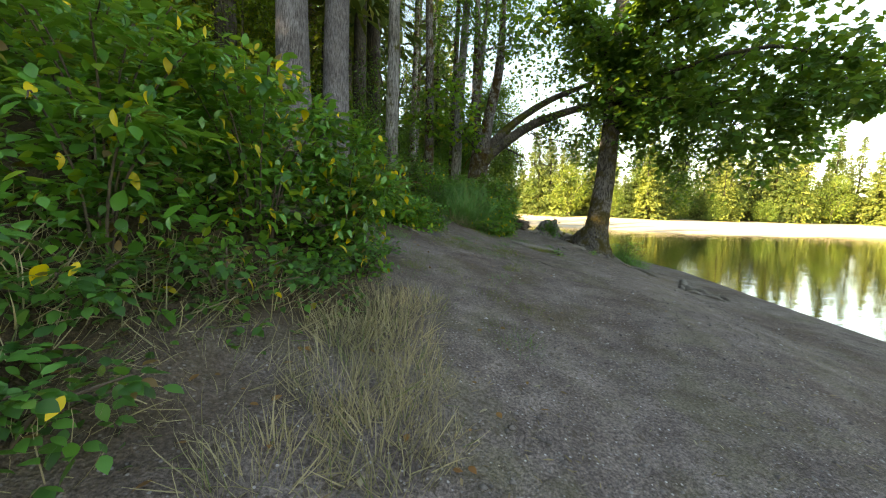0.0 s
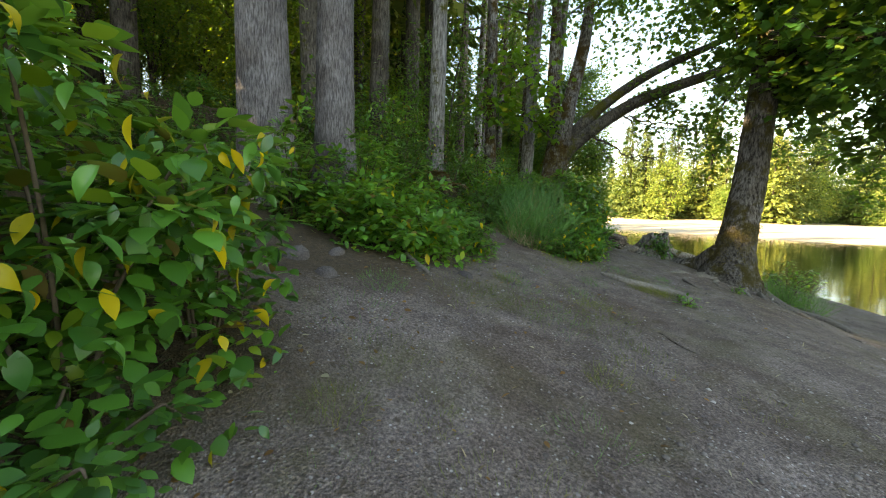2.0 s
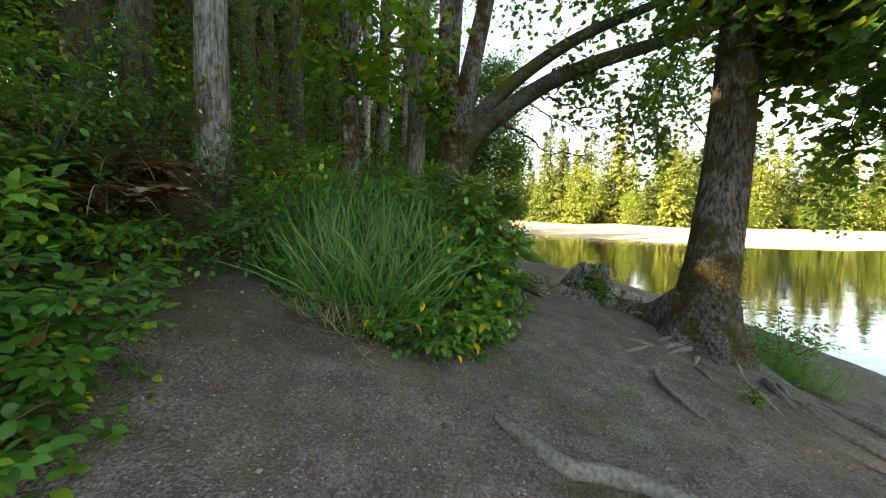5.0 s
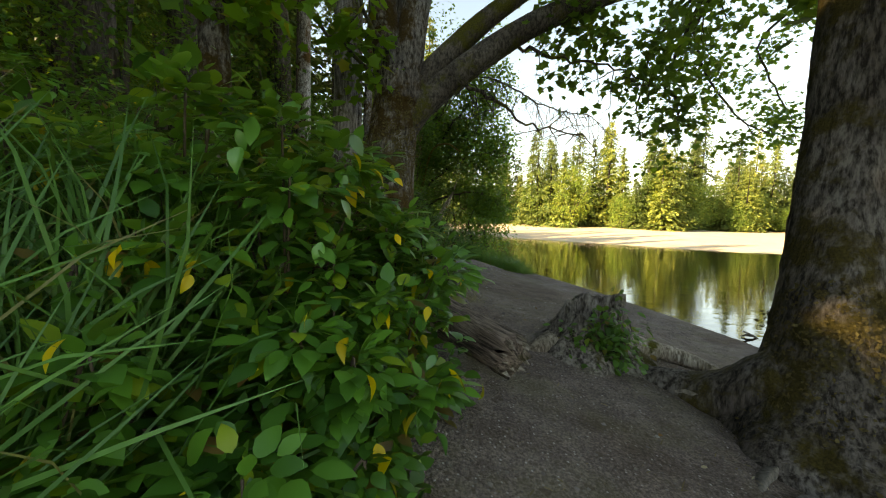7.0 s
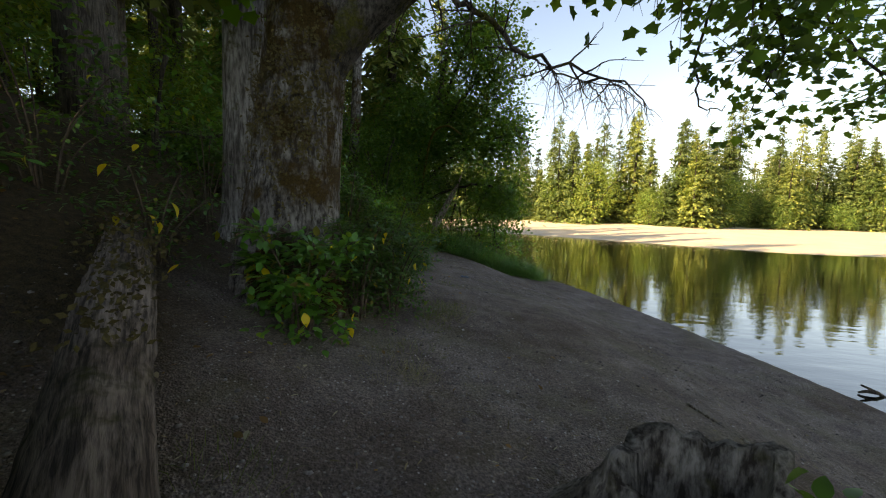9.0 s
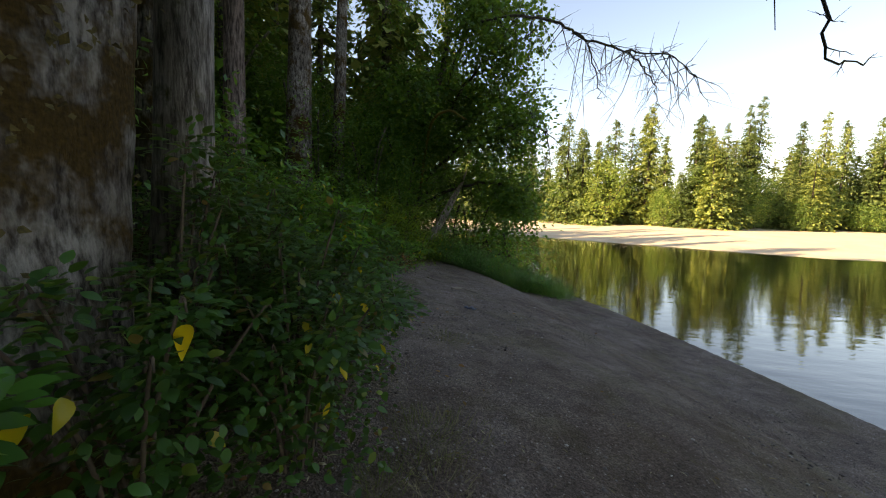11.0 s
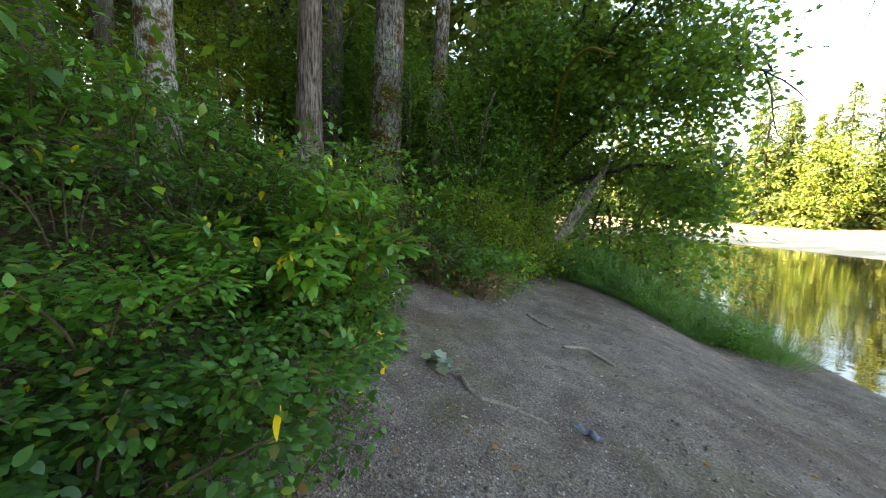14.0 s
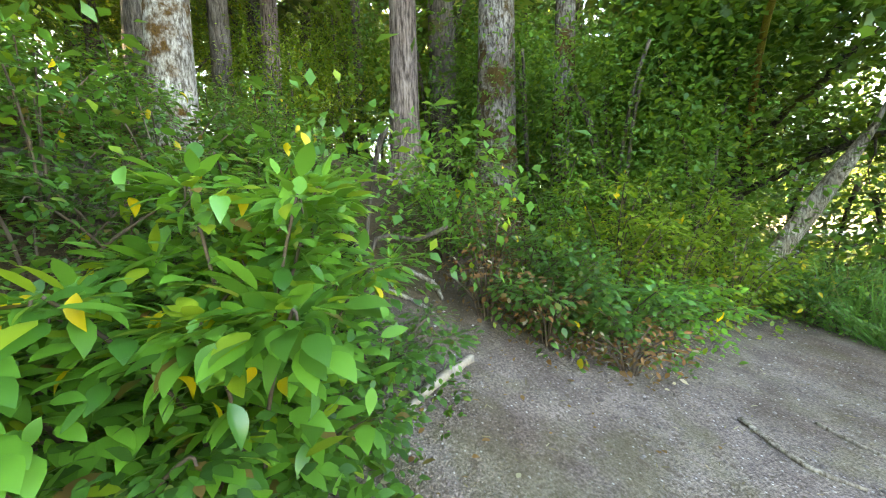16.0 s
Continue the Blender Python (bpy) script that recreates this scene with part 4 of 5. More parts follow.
ST = (1.64, 13.45)
stz = lz(*ST)
st = thing("tree_stump", *ST, stz, "rotten hollow stump overgrown with ivy beside the path", "stump")
rng = np.random.default_rng(72)
sides, rings = 30, 12
ang = np.linspace(0, 2 * np.pi, sides, endpoint=False)
prof = 1 + 0.14 * np.sin(3 * ang + 1) + 0.09 * np.sin(7 * ang) + 0.04 * rng.normal(size=sides)
top = 0.47 + 0.10 * np.sin(ang + 0.6) + 0.03 * np.sin(5 * ang) + 0.028 * rng.normal(size=sides)
vs = []
for k in range(rings):
    t = k / (rings - 1)
    r = (0.21 + 0.36 * (1 - t) ** 1.7) * prof * (1 + 0.02 * rng.normal(size=sides))
    vs.append(np.stack([1.25 * r * np.cos(ang) + 0.12 * t, r * np.sin(ang), -0.1 + (top + 0.1) * t], 1))
for t, d in ((0.82, -0.01), (0.74, -0.14), (0.66, -0.28), (0.5, -0.36)):
    r = 0.20 * prof * t
    vs.append(np.stack([1.25 * r * np.cos(ang) + 0.12, r * np.sin(ang), top + d], 1))
v = np.vstack(vs)
a_ = np.arange(sides)
f = [[k * sides + i, k * sides + (i + 1) % sides, (k + 1) * sides + (i + 1) % sides, (k + 1) * sides + i] for k in range(len(vs) - 1) for i in range(sides)] + [list(range((len(vs) - 1) * sides, len(vs) * sides))]
part("stump_wood", mesh("stump_wood", v, f, M_STUMP, True), st, "grey rotting wood with a dark hollow")
q = rng.normal(0, 1, (170, 3)) * (0.14, 0.08, 0.15) + (0.16, -0.3, 0.2)
q[:, 2] = np.abs(q[:, 2])
part("ivy", leaf_cluster("ivy", rng, q, 3, 0.05, 0.085, M_IVY, OVATE), st, "dark green ivy over the stump")
limb(st, [(0.3, 0.0, 0.12), (0.7, 0.05, 0.05), (1.1, 0.05, -0.06), (1.4, 0.0, -0.2)], (0.13, 0.09, 0.08, 0.05), M_WOOD, 8, "root", 9)
limb(st, [(-0.3, -0.1, 0.12), (-0.5, -0.25, 0.05), (-0.62, -0.4, -0.05)], (0.11, 0.08, 0.04), M_WOOD, 9, "root", 9)


# ---------------------------------------------------------------- shrubs, grass, ferns
def ovate_mesh(name, length, mat):
    v, f = leaves(RIBBED, np.zeros((1, 3)), np.array([[0, 1.0, 0]]), np.array([[0, 0, 1.0]]), np.array([length]))
    return mesh(name, v, f, mat, True)


M_LEAF, _ln, _ll, _lb = material("single_leaf")
_lr = ramp(_ln, ((0.0, (0.022, 0.095, 0.018)), (1.0, (0.085, 0.26, 0.04))))
_ll.new(_ln.new("ShaderNodeObjectInfo").outputs["Random"], _lr.inputs[0])
_ll.new(_lr.outputs[0], _lb.inputs["Base Color"])
_lb.inputs["Roughness"].default_value = 0.36
GREENS = [ovate_mesh("leaf", s, M_LEAF) for s in (0.07, 0.09, 0.11)]
YELLOW = [ovate_mesh("yellow_leaf", s, M_YELLOW) for s in (0.075, 0.095, 0.12)]


def shrub(name, x, y, h, r, label, seed, n_leaf=900, leaf=0.10, mat=None, yellow=10, stems=9, category="shrub", group="shrubs along the path", lean=(0, 0), low=0.05, shape=OVATE):
    """Arching stems with leaves held along them, and single yellow leaves."""
    rng = np.random.default_rng(seed)
    n_leaf, leaf = int(n_leaf * 1.6), leaf * 0.9
    t = thing(name, x, y, lz(x, y) - 0.02, label, category, group)
    paths = []
    for k in range(stems):
        a, q = 6.283 * k / stems + rng.uniform(-.4, .4), math.sqrt(rng.uniform(0.05, 1))
        tip = np.array([r * q * math.cos(a) + lean[0], r * q * math.sin(a) + lean[1], h * rng.uniform(0.7, 1.05) * (1 - 0.35 * q * q)])
        p = smooth_path([(0.15 * tip[0], 0.15 * tip[1], -0.05), (0.4 * tip[0], 0.4 * tip[1], 0.55 * tip[2]), tuple(tip), tuple(tip * (1.12, 1.12, 0.97))], 12)
        v, f = tube(p, (0.009, 0.003), 5, cap=False)
        part("stem", mesh("stem", v, f, M_TWIG, True), t)
        paths.append(p)
    P = np.array(paths)
    k, s = rng.integers(0, stems, n_leaf), rng.uniform(low, 1, n_leaf) ** 0.7 * 10.99
    i = s.astype(int)
    at = P[k, i] + (P[k, np.minimum(i + 1, 11)] - P[k, i]) * (s - i)[:, None]
    side = unit(rng, n_leaf, 0.5)
    at = at + side * rng.uniform(0.02, 0.36 * r, n_leaf)[:, None] * (1, 1, 0.6)
    skirt = rng.uniform(0, 1, n_leaf) < 0.30
    m = int(skirt.sum())
    turn, far = rng.uniform(0, 6.283, m), r * np.sqrt(rng.uniform(0, 1, m))
    at[skirt] = np.stack([far * np.cos(turn), far * np.sin(turn), rng.uniform(0.0, 0.6 * h, m)], 1)
    gz_ = land(at[:, 0] + x, at[:, 1] + y) - lz(x, y)
    at[skirt, 2] += gz_[skirt]
    at[:, 2] = np.maximum(at[:, 2], gz_ + 0.03)
    out = side + 0.6 * at * (1, 1, 0.2) / max(r, 0.1)
    out[:, 2] -= 0.25
    up = unit(rng, n_leaf) * 0.45 + (0, 0, 1)
    v, f = leaves(shape, at, out, up, rng.uniform(0.55, 1.15, n_leaf) * leaf)
    tagged(part("foliage", mesh("foliage", v, f, mat or M_SHRUB), t), kind="stuff")
    singles = 2 * yellow if yellow >= 8 else 0
    outer = np.argsort(-(at @ (0.8, -0.55, 0.15)))[: max(yellow + singles, int(0.4 * n_leaf))]
    for q, j in enumerate(rng.choice(outer, yellow + singles, replace=False)):
        o = part("yellow_leaf", YELLOW[j % 3], t) if q < yellow else part("leaf", GREENS[j % 3], t)
        o.matrix_basis = Matrix.Translation(at[j] + side[j] * 0.05 + (0.03, -0.02, 0.01)) @ Euler((rng.uniform(-1.6, -0.5), rng.uniform(-.6, .6), rng.uniform(0, 6.28))).to_matrix().to_4x4() @ Matrix.Diagonal((rng.uniform(0.7, 1.0), rng.uniform(0.75, 1.05), rng.uniform(0.3, 2.5), 1))
    return t


GREEN = "leafy green shrub with a few yellow leaves beside the path"
LOWG = "low dense green shrub covering the bank"
# tall thicket first passed
for k, (x, y, h, r, n, yl) in enumerate(((-1.95, 3.55, 1.35, .55, 1100, 16), (-2.35, 2.75, 1.55, .7, 1300, 16), (-2.1, 4.15, 1.1, .45, 700, 9), (-3.0, 3.5, 1.5, .75, 1100, 12), (-3.1, 2.2, 1.5, .75, 1000, 8),
                                          (-3.9, 2.7, 1.5, .8, 900, 6), (-3.8, 3.9, 1.3, .8, 900, 6), (-4.6, 2.2, 1.6, .8, 800, 5), (-5.2, 3.2, 1.4, .9, 800, 5), (-2.6, 1.7, .9, .6, 700, 4))):
    shrub("shrub", x, y, h, r, "tall green thicket shrub dotted with yellow leaves", 200 + k, n, 0.115, None, 3 * yl)
for k, (x, y, h, r) in enumerate(((-1.75, 2.6, .35, .4), (-2.0, 1.9, .35, .45), (-2.6, 0.9, .4, .5), (-2.3, 1.3, .25, .4), (-3.4, 1.2, .6, .6), (-1.95, 0.75, .25, .35), (-3.2, 0.3, .5, .6), (-2.5, 0.2, .3, .4), (-1.65, 3.3, .4, .3))):
    shrub("low_shrub", x, y, h, r, "low green ground plant among dry stalks", 230 + k, 330, 0.075, M_IVY, 2, 6)
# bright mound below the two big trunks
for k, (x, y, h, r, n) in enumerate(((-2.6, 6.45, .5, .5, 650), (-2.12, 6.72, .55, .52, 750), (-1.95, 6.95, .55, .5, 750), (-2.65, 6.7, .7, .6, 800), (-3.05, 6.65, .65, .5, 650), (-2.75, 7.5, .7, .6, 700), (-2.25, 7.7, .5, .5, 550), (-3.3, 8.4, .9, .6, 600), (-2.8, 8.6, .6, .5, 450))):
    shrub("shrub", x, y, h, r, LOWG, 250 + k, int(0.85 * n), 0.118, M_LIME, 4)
shrub("shrub", -3.4, 6.3, 1.3, .36, "upright green sapling shrub against a grey trunk", 265, 420, 0.12, None, 2)
shrub("shrub", -3.1, 7.35, 1.2, .5, GREEN, 266, 600, 0.11, None, 3)
# leafy clump with tall grass, close to the path
for k, (x, y, h, r, n, yl) in enumerate(((-0.15, 10.75, .75, .45, 900, 16), (0.04, 11.05, 1.0, .38, 900, 20), (-0.3, 11.3, 1.5, .6, 1200, 14), (0.1, 11.75, 1.25, .45, 800, 12), (-0.75, 11.2, 1.6, .6, 1000, 10), (-0.7, 10.35, .5, .45, 700, 6), (-0.02, 12.12, 1.3, .33, 650, 10),
                                          (-1.3, 11.0, 1.3, .6, 700, 6), (-0.45, 12.1, 1.5, .5, 700, 10), (-1.25, 11.9, 1.5, .5, 700, 8), (-1.9, 10.6, .9, .6, 500, 4), (-2.4, 11.4, 1.1, .7, 600, 4), (-1.8, 12.4, 1.3, .7, 600, 4))):
    shrub("shrub", x, y, h, r, GREEN, 280 + k, n, 0.118, None, yl)
for k, (x, y, h, r, n, yl) in enumerate(((-0.35, 10.1, .5, .36, 520, 9), (-0.55, 10.45, .95, .36, 700, 9), (-0.05, 10.35, .5, .36, 460, 10), (-0.75, 9.95, .3, .34, 340, 6), (-1.55, 10.15, .6, .4, 420, 4), (0.1, 10.7, .6, .34, 420, 9))):
    shrub("shrub", x, y, h, r, "bright leafy sprigs with yellow leaves at a grass clump's foot", 660 + k, n, 0.1, None, yl)
for k, (x, y, h, r) in enumerate(((-1.75, 8.15, .4, .42), (-2.05, 8.5, .45, .42), (-1.6, 7.75, .3, .35), (-0.55, 9.95, .3, .35), (-0.2, 10.2, .3, .3), (-2.35, 8.2, .45, .4), (-2.3, 9.3, .35, .4), (-2.0, 9.9, .7, .5), (-2.6, 9.0, .32, .4), (-3.2, 9.3, .8, .6), (-3.7, 9.9, .9, .6), (-2.9, 10.7, .9, .6), (-3.9, 8.8, .9, .6), (-3.5, 6.35, .4, .35), (-4.6, 6.6, .5, .4), (-3.9, 10.9, 1.0, .6), (-3.0, 12.4, 1.0, .6), (-3.3, 13.4, 1.0, .6), (-4.0, 12.0, 1.0, .7), (-2.0, 13.4, .8, .5), (-4.7, 9.6, 1.0, .7), (-4.6, 8.0, .8, .6))):
    shrub("low_shrub", x, y, h, r, "low green undergrowth on the wooded bank", 670 + k, 420, 0.085, M_IVY if k % 2 else M_SHRUB, 3, 7)
for k, (x, y, h) in enumerate(((-5.1, 7.5, .8), (-5.8, 7.45, 1.0), (-6.5, 7.3, 1.1), (-6.0, 4.2, 1.0), (-6.9, 4.3, 1.1), (-7.2, 7.1, 1.2), (-5.3, 4.1, .8), (-7.9, 4.6, 1.2), (-7.9, 6.8, 1.3), (-8.6, 6.3, 1.3), (-6.1, 8.3, 1.6), (-7.4, 8.2, 1.7), (-9.0, 5.4, 1.4), (-8.6, 7.6, 1.8), (-4.9, 8.3, 1.2))):
    shrub("shrub", x, y, h, .65, "dark green shrub beside the trail up the bank", 860 + k, 800, 0.1, M_IVY, 3, 8)
# round the mossy maple
for k, (x, y, h, r, n, yl) in enumerate(((-0.45, 14.75, .95, .42, 700, 8), (-0.25, 15.4, 1.15, .40, 1100, 4), (-0.1, 16.0, 1.0, .42, 1300, 5), (-0.3, 16.35, 1.35, .4, 1100, 3), (-0.35, 16.7, 1.0, .5, 1300, 4), (-1.6, 14.6, .8, .5, 400, 6), (-2.1, 15.7, 1.1, .6, 500, 4), (-2.6, 14.6, 1.2, .7, 500, 5), (-0.75, 15.0, .7, .33, 350, 6), (-0.62, 15.9, 1.3, .38, 1200, 1), (-0.72, 16.35, 1.25, .4, 1200, 1), (-0.95, 16.75, 1.2, .45, 1100, 1))):
    shrub("shrub", x, y, h, r, "dark green leafy shrub round a mossy maple's foot", 300 + k, n, 0.095 if k in (0, 8) else 0.058, M_SHADED_GREEN if k else None, yl)
# long bank of undergrowth beside the shaded path
rng = np.random.default_rng(77)
k = 0
for y in np.arange(17.0, 20.8, 0.52):
    edge = np.interp(y, (16.9, 18.3, 19.4, 20.0, 20.8), (-0.2, -0.45, -0.95, -1.4, -2.1))
    for j in range(4 if y < 18 else 6):
        x = edge - 0.35 - 0.75 * j + rng.uniform(-.15, .15)
        # nearer stretch takes the leaf with shade in its colour
        shrub("shrub", x, y + rng.uniform(-.2, .2), (.55, .7, .85, .95, 1.0, 1.05)[j] * rng.uniform(.85, 1.15), .55, "dense low undergrowth with oval green leaves", 330 + k, 1150 if j < 2 else 620, 0.062, M_SHADED_GREEN if y < 18.4 else (M_IVY if k % 3 else M_SHRUB), 2, 7)
        k += 1
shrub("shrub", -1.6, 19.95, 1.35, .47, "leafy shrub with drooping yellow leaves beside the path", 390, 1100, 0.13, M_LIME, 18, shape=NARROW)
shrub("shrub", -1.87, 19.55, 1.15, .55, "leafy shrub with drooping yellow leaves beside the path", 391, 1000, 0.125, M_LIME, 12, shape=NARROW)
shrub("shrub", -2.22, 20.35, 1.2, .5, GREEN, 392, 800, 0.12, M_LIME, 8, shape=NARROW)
# brush beyond the side trail
for k, (x, y, h, r, mat, n) in enumerate(((-2.47, 22.65, .7, .6, M_IVY, 800), (-2.12, 23.25, .65, .6, M_IVY, 700), (-3.02, 22.95, 1.0, .6, M_IVY, 700), (-2.02, 23.95, .8, .6, M_SHRUB, 600), (-2.62, 24.05, 1.5, .7, M_BRIGHT, 900), (-2.32, 24.95, 1.7, .7, M_BRIGHT, 900),
                                           (-1.92, 25.75, 1.3, .6, M_BRIGHT, 700), (-3.52, 24.05, 1.6, .8, M_SHRUB, 700), (-3.32, 25.45, 2.0, .8, M_SHRUB, 700), (-2.12, 26.65, 1.0, .7, M_SHRUB, 600), (-1.62, 27.35, .8, .6, M_BRIGHT, 500), (-3.72, 22.35, 1.0, .6, M_SHRUB, 600), (-4.42, 22.95, 1.2, .7, M_SHRUB, 600), (-4.02, 20.65, .9, .6, M_SHRUB, 600), (-3.02, 20.15, .9, .6, M_SHRUB, 600))):
    shrub("shrub", x, y, h * 1.1, r * 1.15, "yellow-green leafy brush beyond the path" if mat is M_BRIGHT else "tangled green brush with dry stalks", 400 + k, int(n * 1.7), 0.085, mat, 3, 12)


LONG_BLADE = (np.array([(-.004, 0, 0), (.004, 0, 0), (-.005, .35, .02), (.005, .35, .02), (-.0045, .62, .13), (.0045, .62, .13), (-.003, .80, .31), (.003, .80, .31), (0, .88, .50)]),
              np.array([(0, 1, 2), (1, 3, 2), (2, 3, 4), (3, 5, 4), (4, 5, 6), (5, 7, 6), (6, 7, 8)]))


def grass(name, x, y, h, r, n, label, seed, mat, group="", lean=0.25):
    rng = np.random.default_rng(seed)
    t = thing(name, x, y, lz(x, y), label, "grass", group)
    a, q = rng.uniform(0, 6.28, n), r * np.sqrt(rng.uniform(0, 1, n))
    at = np.stack([q * np.cos(a), q * np.sin(a), 0 * q], 1)
    at[:, 2] = land(at[:, 0] + x, at[:, 1] + y) - lz(x, y) - 0.01
    along = np.stack([np.cos(a), np.sin(a), 0 * a], 1) * lean * rng.uniform(0.2, 1.6, n)[:, None] + (0, 0, 1) + rng.normal(0, 0.36, (n, 3))
    out = -np.stack([np.cos(a), np.sin(a), 0 * a], 1) + rng.normal(0, 0.5, (n, 3))
    size = h * rng.uniform(0.5, 1.1, n)
    v, f = leaves(LONG_BLADE if h > 0.5 else BLADE, at, along, out, size)
    part("tuft", mesh("tuft", v, f, mat), t)["kind"] = "stuff"
    return t


for k, (x, y, h, r, n) in enumerate(((-0.95, 10.3, 1.0, .36, 1700), (-1.3, 10.3, 1.0, .4, 1800), (-1.05, 10.65, 1.3, .4, 1900))):
    grass("grass_clump", x, y, h, r, n, "tall arching green grass clump among shrubs", 500 + k, M_GRASS, "tall grass clumps", 0.45)
for k, (x, y) in enumerate(((-0.95, 9.95), (-0.6, 10.15), (-1.35, 9.95))):
    grass("dry_grass", x, y, 0.4, .3, 160, "bent straw-coloured grass at the foot of a green clump", 510 + k, M_STRAW, "dry tufts", 0.7)
for k, (x, y, h, r, n) in enumerate(((-1.15, 2.3, .22, .35, 260), (-0.95, 1.9, .18, .3, 240), (-1.25, 1.65, .22, .4, 320), (-1.35, 2.75, .2, .35, 260), (-1.0, 1.35, .2, .35, 280), (-1.5, 2.15, .22, .3, 240), (-1.15, 3.1, .16, .3, 200), (-1.3, 1.0, .2, .35, 260), (-0.8, 1.5, .14, .25, 160))):
    grass("dry_grass", x + 0.12, y, 1.1 * h, 0.75 * r, int(1.1 * n), "dry straw-coloured grass at the path's edge", 520 + k, M_STRAW, "dry tufts", 0.6)
for k, (x, y, h, r, n) in enumerate(((-1.9, 2.2, .28, .4, 110), (-2.3, 1.7, .3, .45, 120), (-2.7, 1.3, .3, .45, 120), (-1.7, 1.4, .18, .4, 130), (-2.1, 0.9, .2, .45, 130), (-3.1, 1.0, .3, .5, 120), (-1.55, 3.15, .16, .3, 80))):
    grass("dry_grass", x, y, h, r, int(1.8 * n), "flattened dry stalks under the thicket", 790 + k, M_STRAW, "dry tufts", 1.6)
rng = np.random.default_rng(78)
for k in range(26):
    t = k / 25
    x, y = -1.4 + 3.75 * t + rng.uniform(-.2, .2), 27.75 - 1.0 * t + rng.uniform(-.3, .3)
    grass("grass_clump", x, y + rng.uniform(-.5, .3), (1.0 - 0.4 * t) * rng.uniform(0.5, 1.3), .5, 420, "soft green grass hanging over the lake bank", 540 + k, M_GRASS, "bank grass", 0.8)
for k, (x, y, h) in enumerate(((-1.32, 27.45, .6), (-0.82, 27.75, .7), (-0.42, 27.25, .5), (0.08, 27.55, .6), (0.58, 27.05, .45), (0.98, 27.25, .5), (1.48, 26.85, .4), (-1.02, 26.95, .45), (1.88, 26.65, .35), (0.28, 28.05, .5), (1.28, 27.65, .5), (-0.32, 28.35, .6), (-1.12, 28.45, .9), (0.48, 28.65, .6))):
    shrub("weed", x, y, h * 1.25, .5, "lush green weeds on the lake bank", 650 + k, 380, 0.07, M_SHRUB if k % 3 else M_GRASS, 0, 9, "plant", "weeds on the bank")
for k, (x, y, h) in enumerate(((-0.75, 27.3, .95), (-0.1, 27.1, .9), (0.55, 26.9, .8), (1.15, 26.7, .75), (1.75, 26.4, .6), (-1.35, 27.0, .8), (0.2, 27.8, 1.0), (1.0, 27.5, .9))):
    shrub("weed", x, y, h, .6, "bushy green weeds crowding the lake bank", 760 + k, 620, 0.075, M_GRASS if k % 2 else M_SHRUB, 1, 9, "plant", "weeds on the bank")
for k, (x, y) in enumerate(((3.95, 12.35), (4.2, 12.6), (4.05, 12.85), (4.45, 12.3))):
    grass("grass_clump", x, y, 0.55, .28, 200, "green grass and weeds beside the maple's foot", 570 + k, M_GRASS, "bank grass", 0.6)
shrub("weed", 4.2, 12.6, .95, .45, "green weeds at the water side of a maple", 575, 520, 0.08, M_SHRUB, 0, 7, "plant")
shrub("weed", 4.7, 12.9, .7, .3, "thin pale green weeds over the water's edge", 576, 120, 0.06, M_BRIGHT, 0, 7, "plant")
shrub("weed", 2.55, 10.55, .14, .12, "small green weed among roots", 577, 40, 0.06, M_SHRUB, 0, 4, "plant")
shrub("weed", 1.17, 8.26, .16, .14, "small green weed beside a root", 578, 40, 0.06, M_SHRUB, 0, 4, "plant")
for k, (x, y, r) in enumerate(((0.82, 8.7, .2), (1.02, 8.66, .2), (0.65, 8.68, .15), (0.92, 8.55, .2), (-0.2, 7.2, .4), (-0.5, 6.2, .4), (0.2, 5.8, .3), (0.5, 12.9, .25), (-0.3, 9.4, .4))):
    grass("moss_tuft", x, y, 0.09, r, 300, "short mossy grass beside a root on the path", 580 + k, M_OLIVE, "moss tufts", 0.6)

rng = np.random.default_rng(95)
for k in range(46):
    y = rng.uniform(2.5, 10.5)
    x = np.interp(y, (2.5, 5, 8, 10.5), (-0.9, -0.9, -0.4, 0.3)) + rng.normal(0, 0.75)
    grass("moss_tuft", x, y, rng.uniform(0.06, 0.11), rng.uniform(0.12, 0.36), int(rng.uniform(90, 260)), "thin patch of short green grass on trodden dirt", 960 + k, M_OLIVE if k % 3 else M_GRASS, "moss tufts", 0.9)
for k in range(16):
    y = rng.uniform(12.5, 20)
    x = np.interp(y, (12.5, 16, 19, 20), (-0.2, 0.2, -0.4, -0.9)) + rng.uniform(0.0, 0.5)
    grass("moss_tuft", x, y, rng.uniform(0.08, 0.14), rng.uniform(0.12, 0.3), 150, "thin fringe of grass beside the undergrowth", 1010 + k, M_OLIVE if k % 2 else M_STRAW, "moss tufts", 0.9)


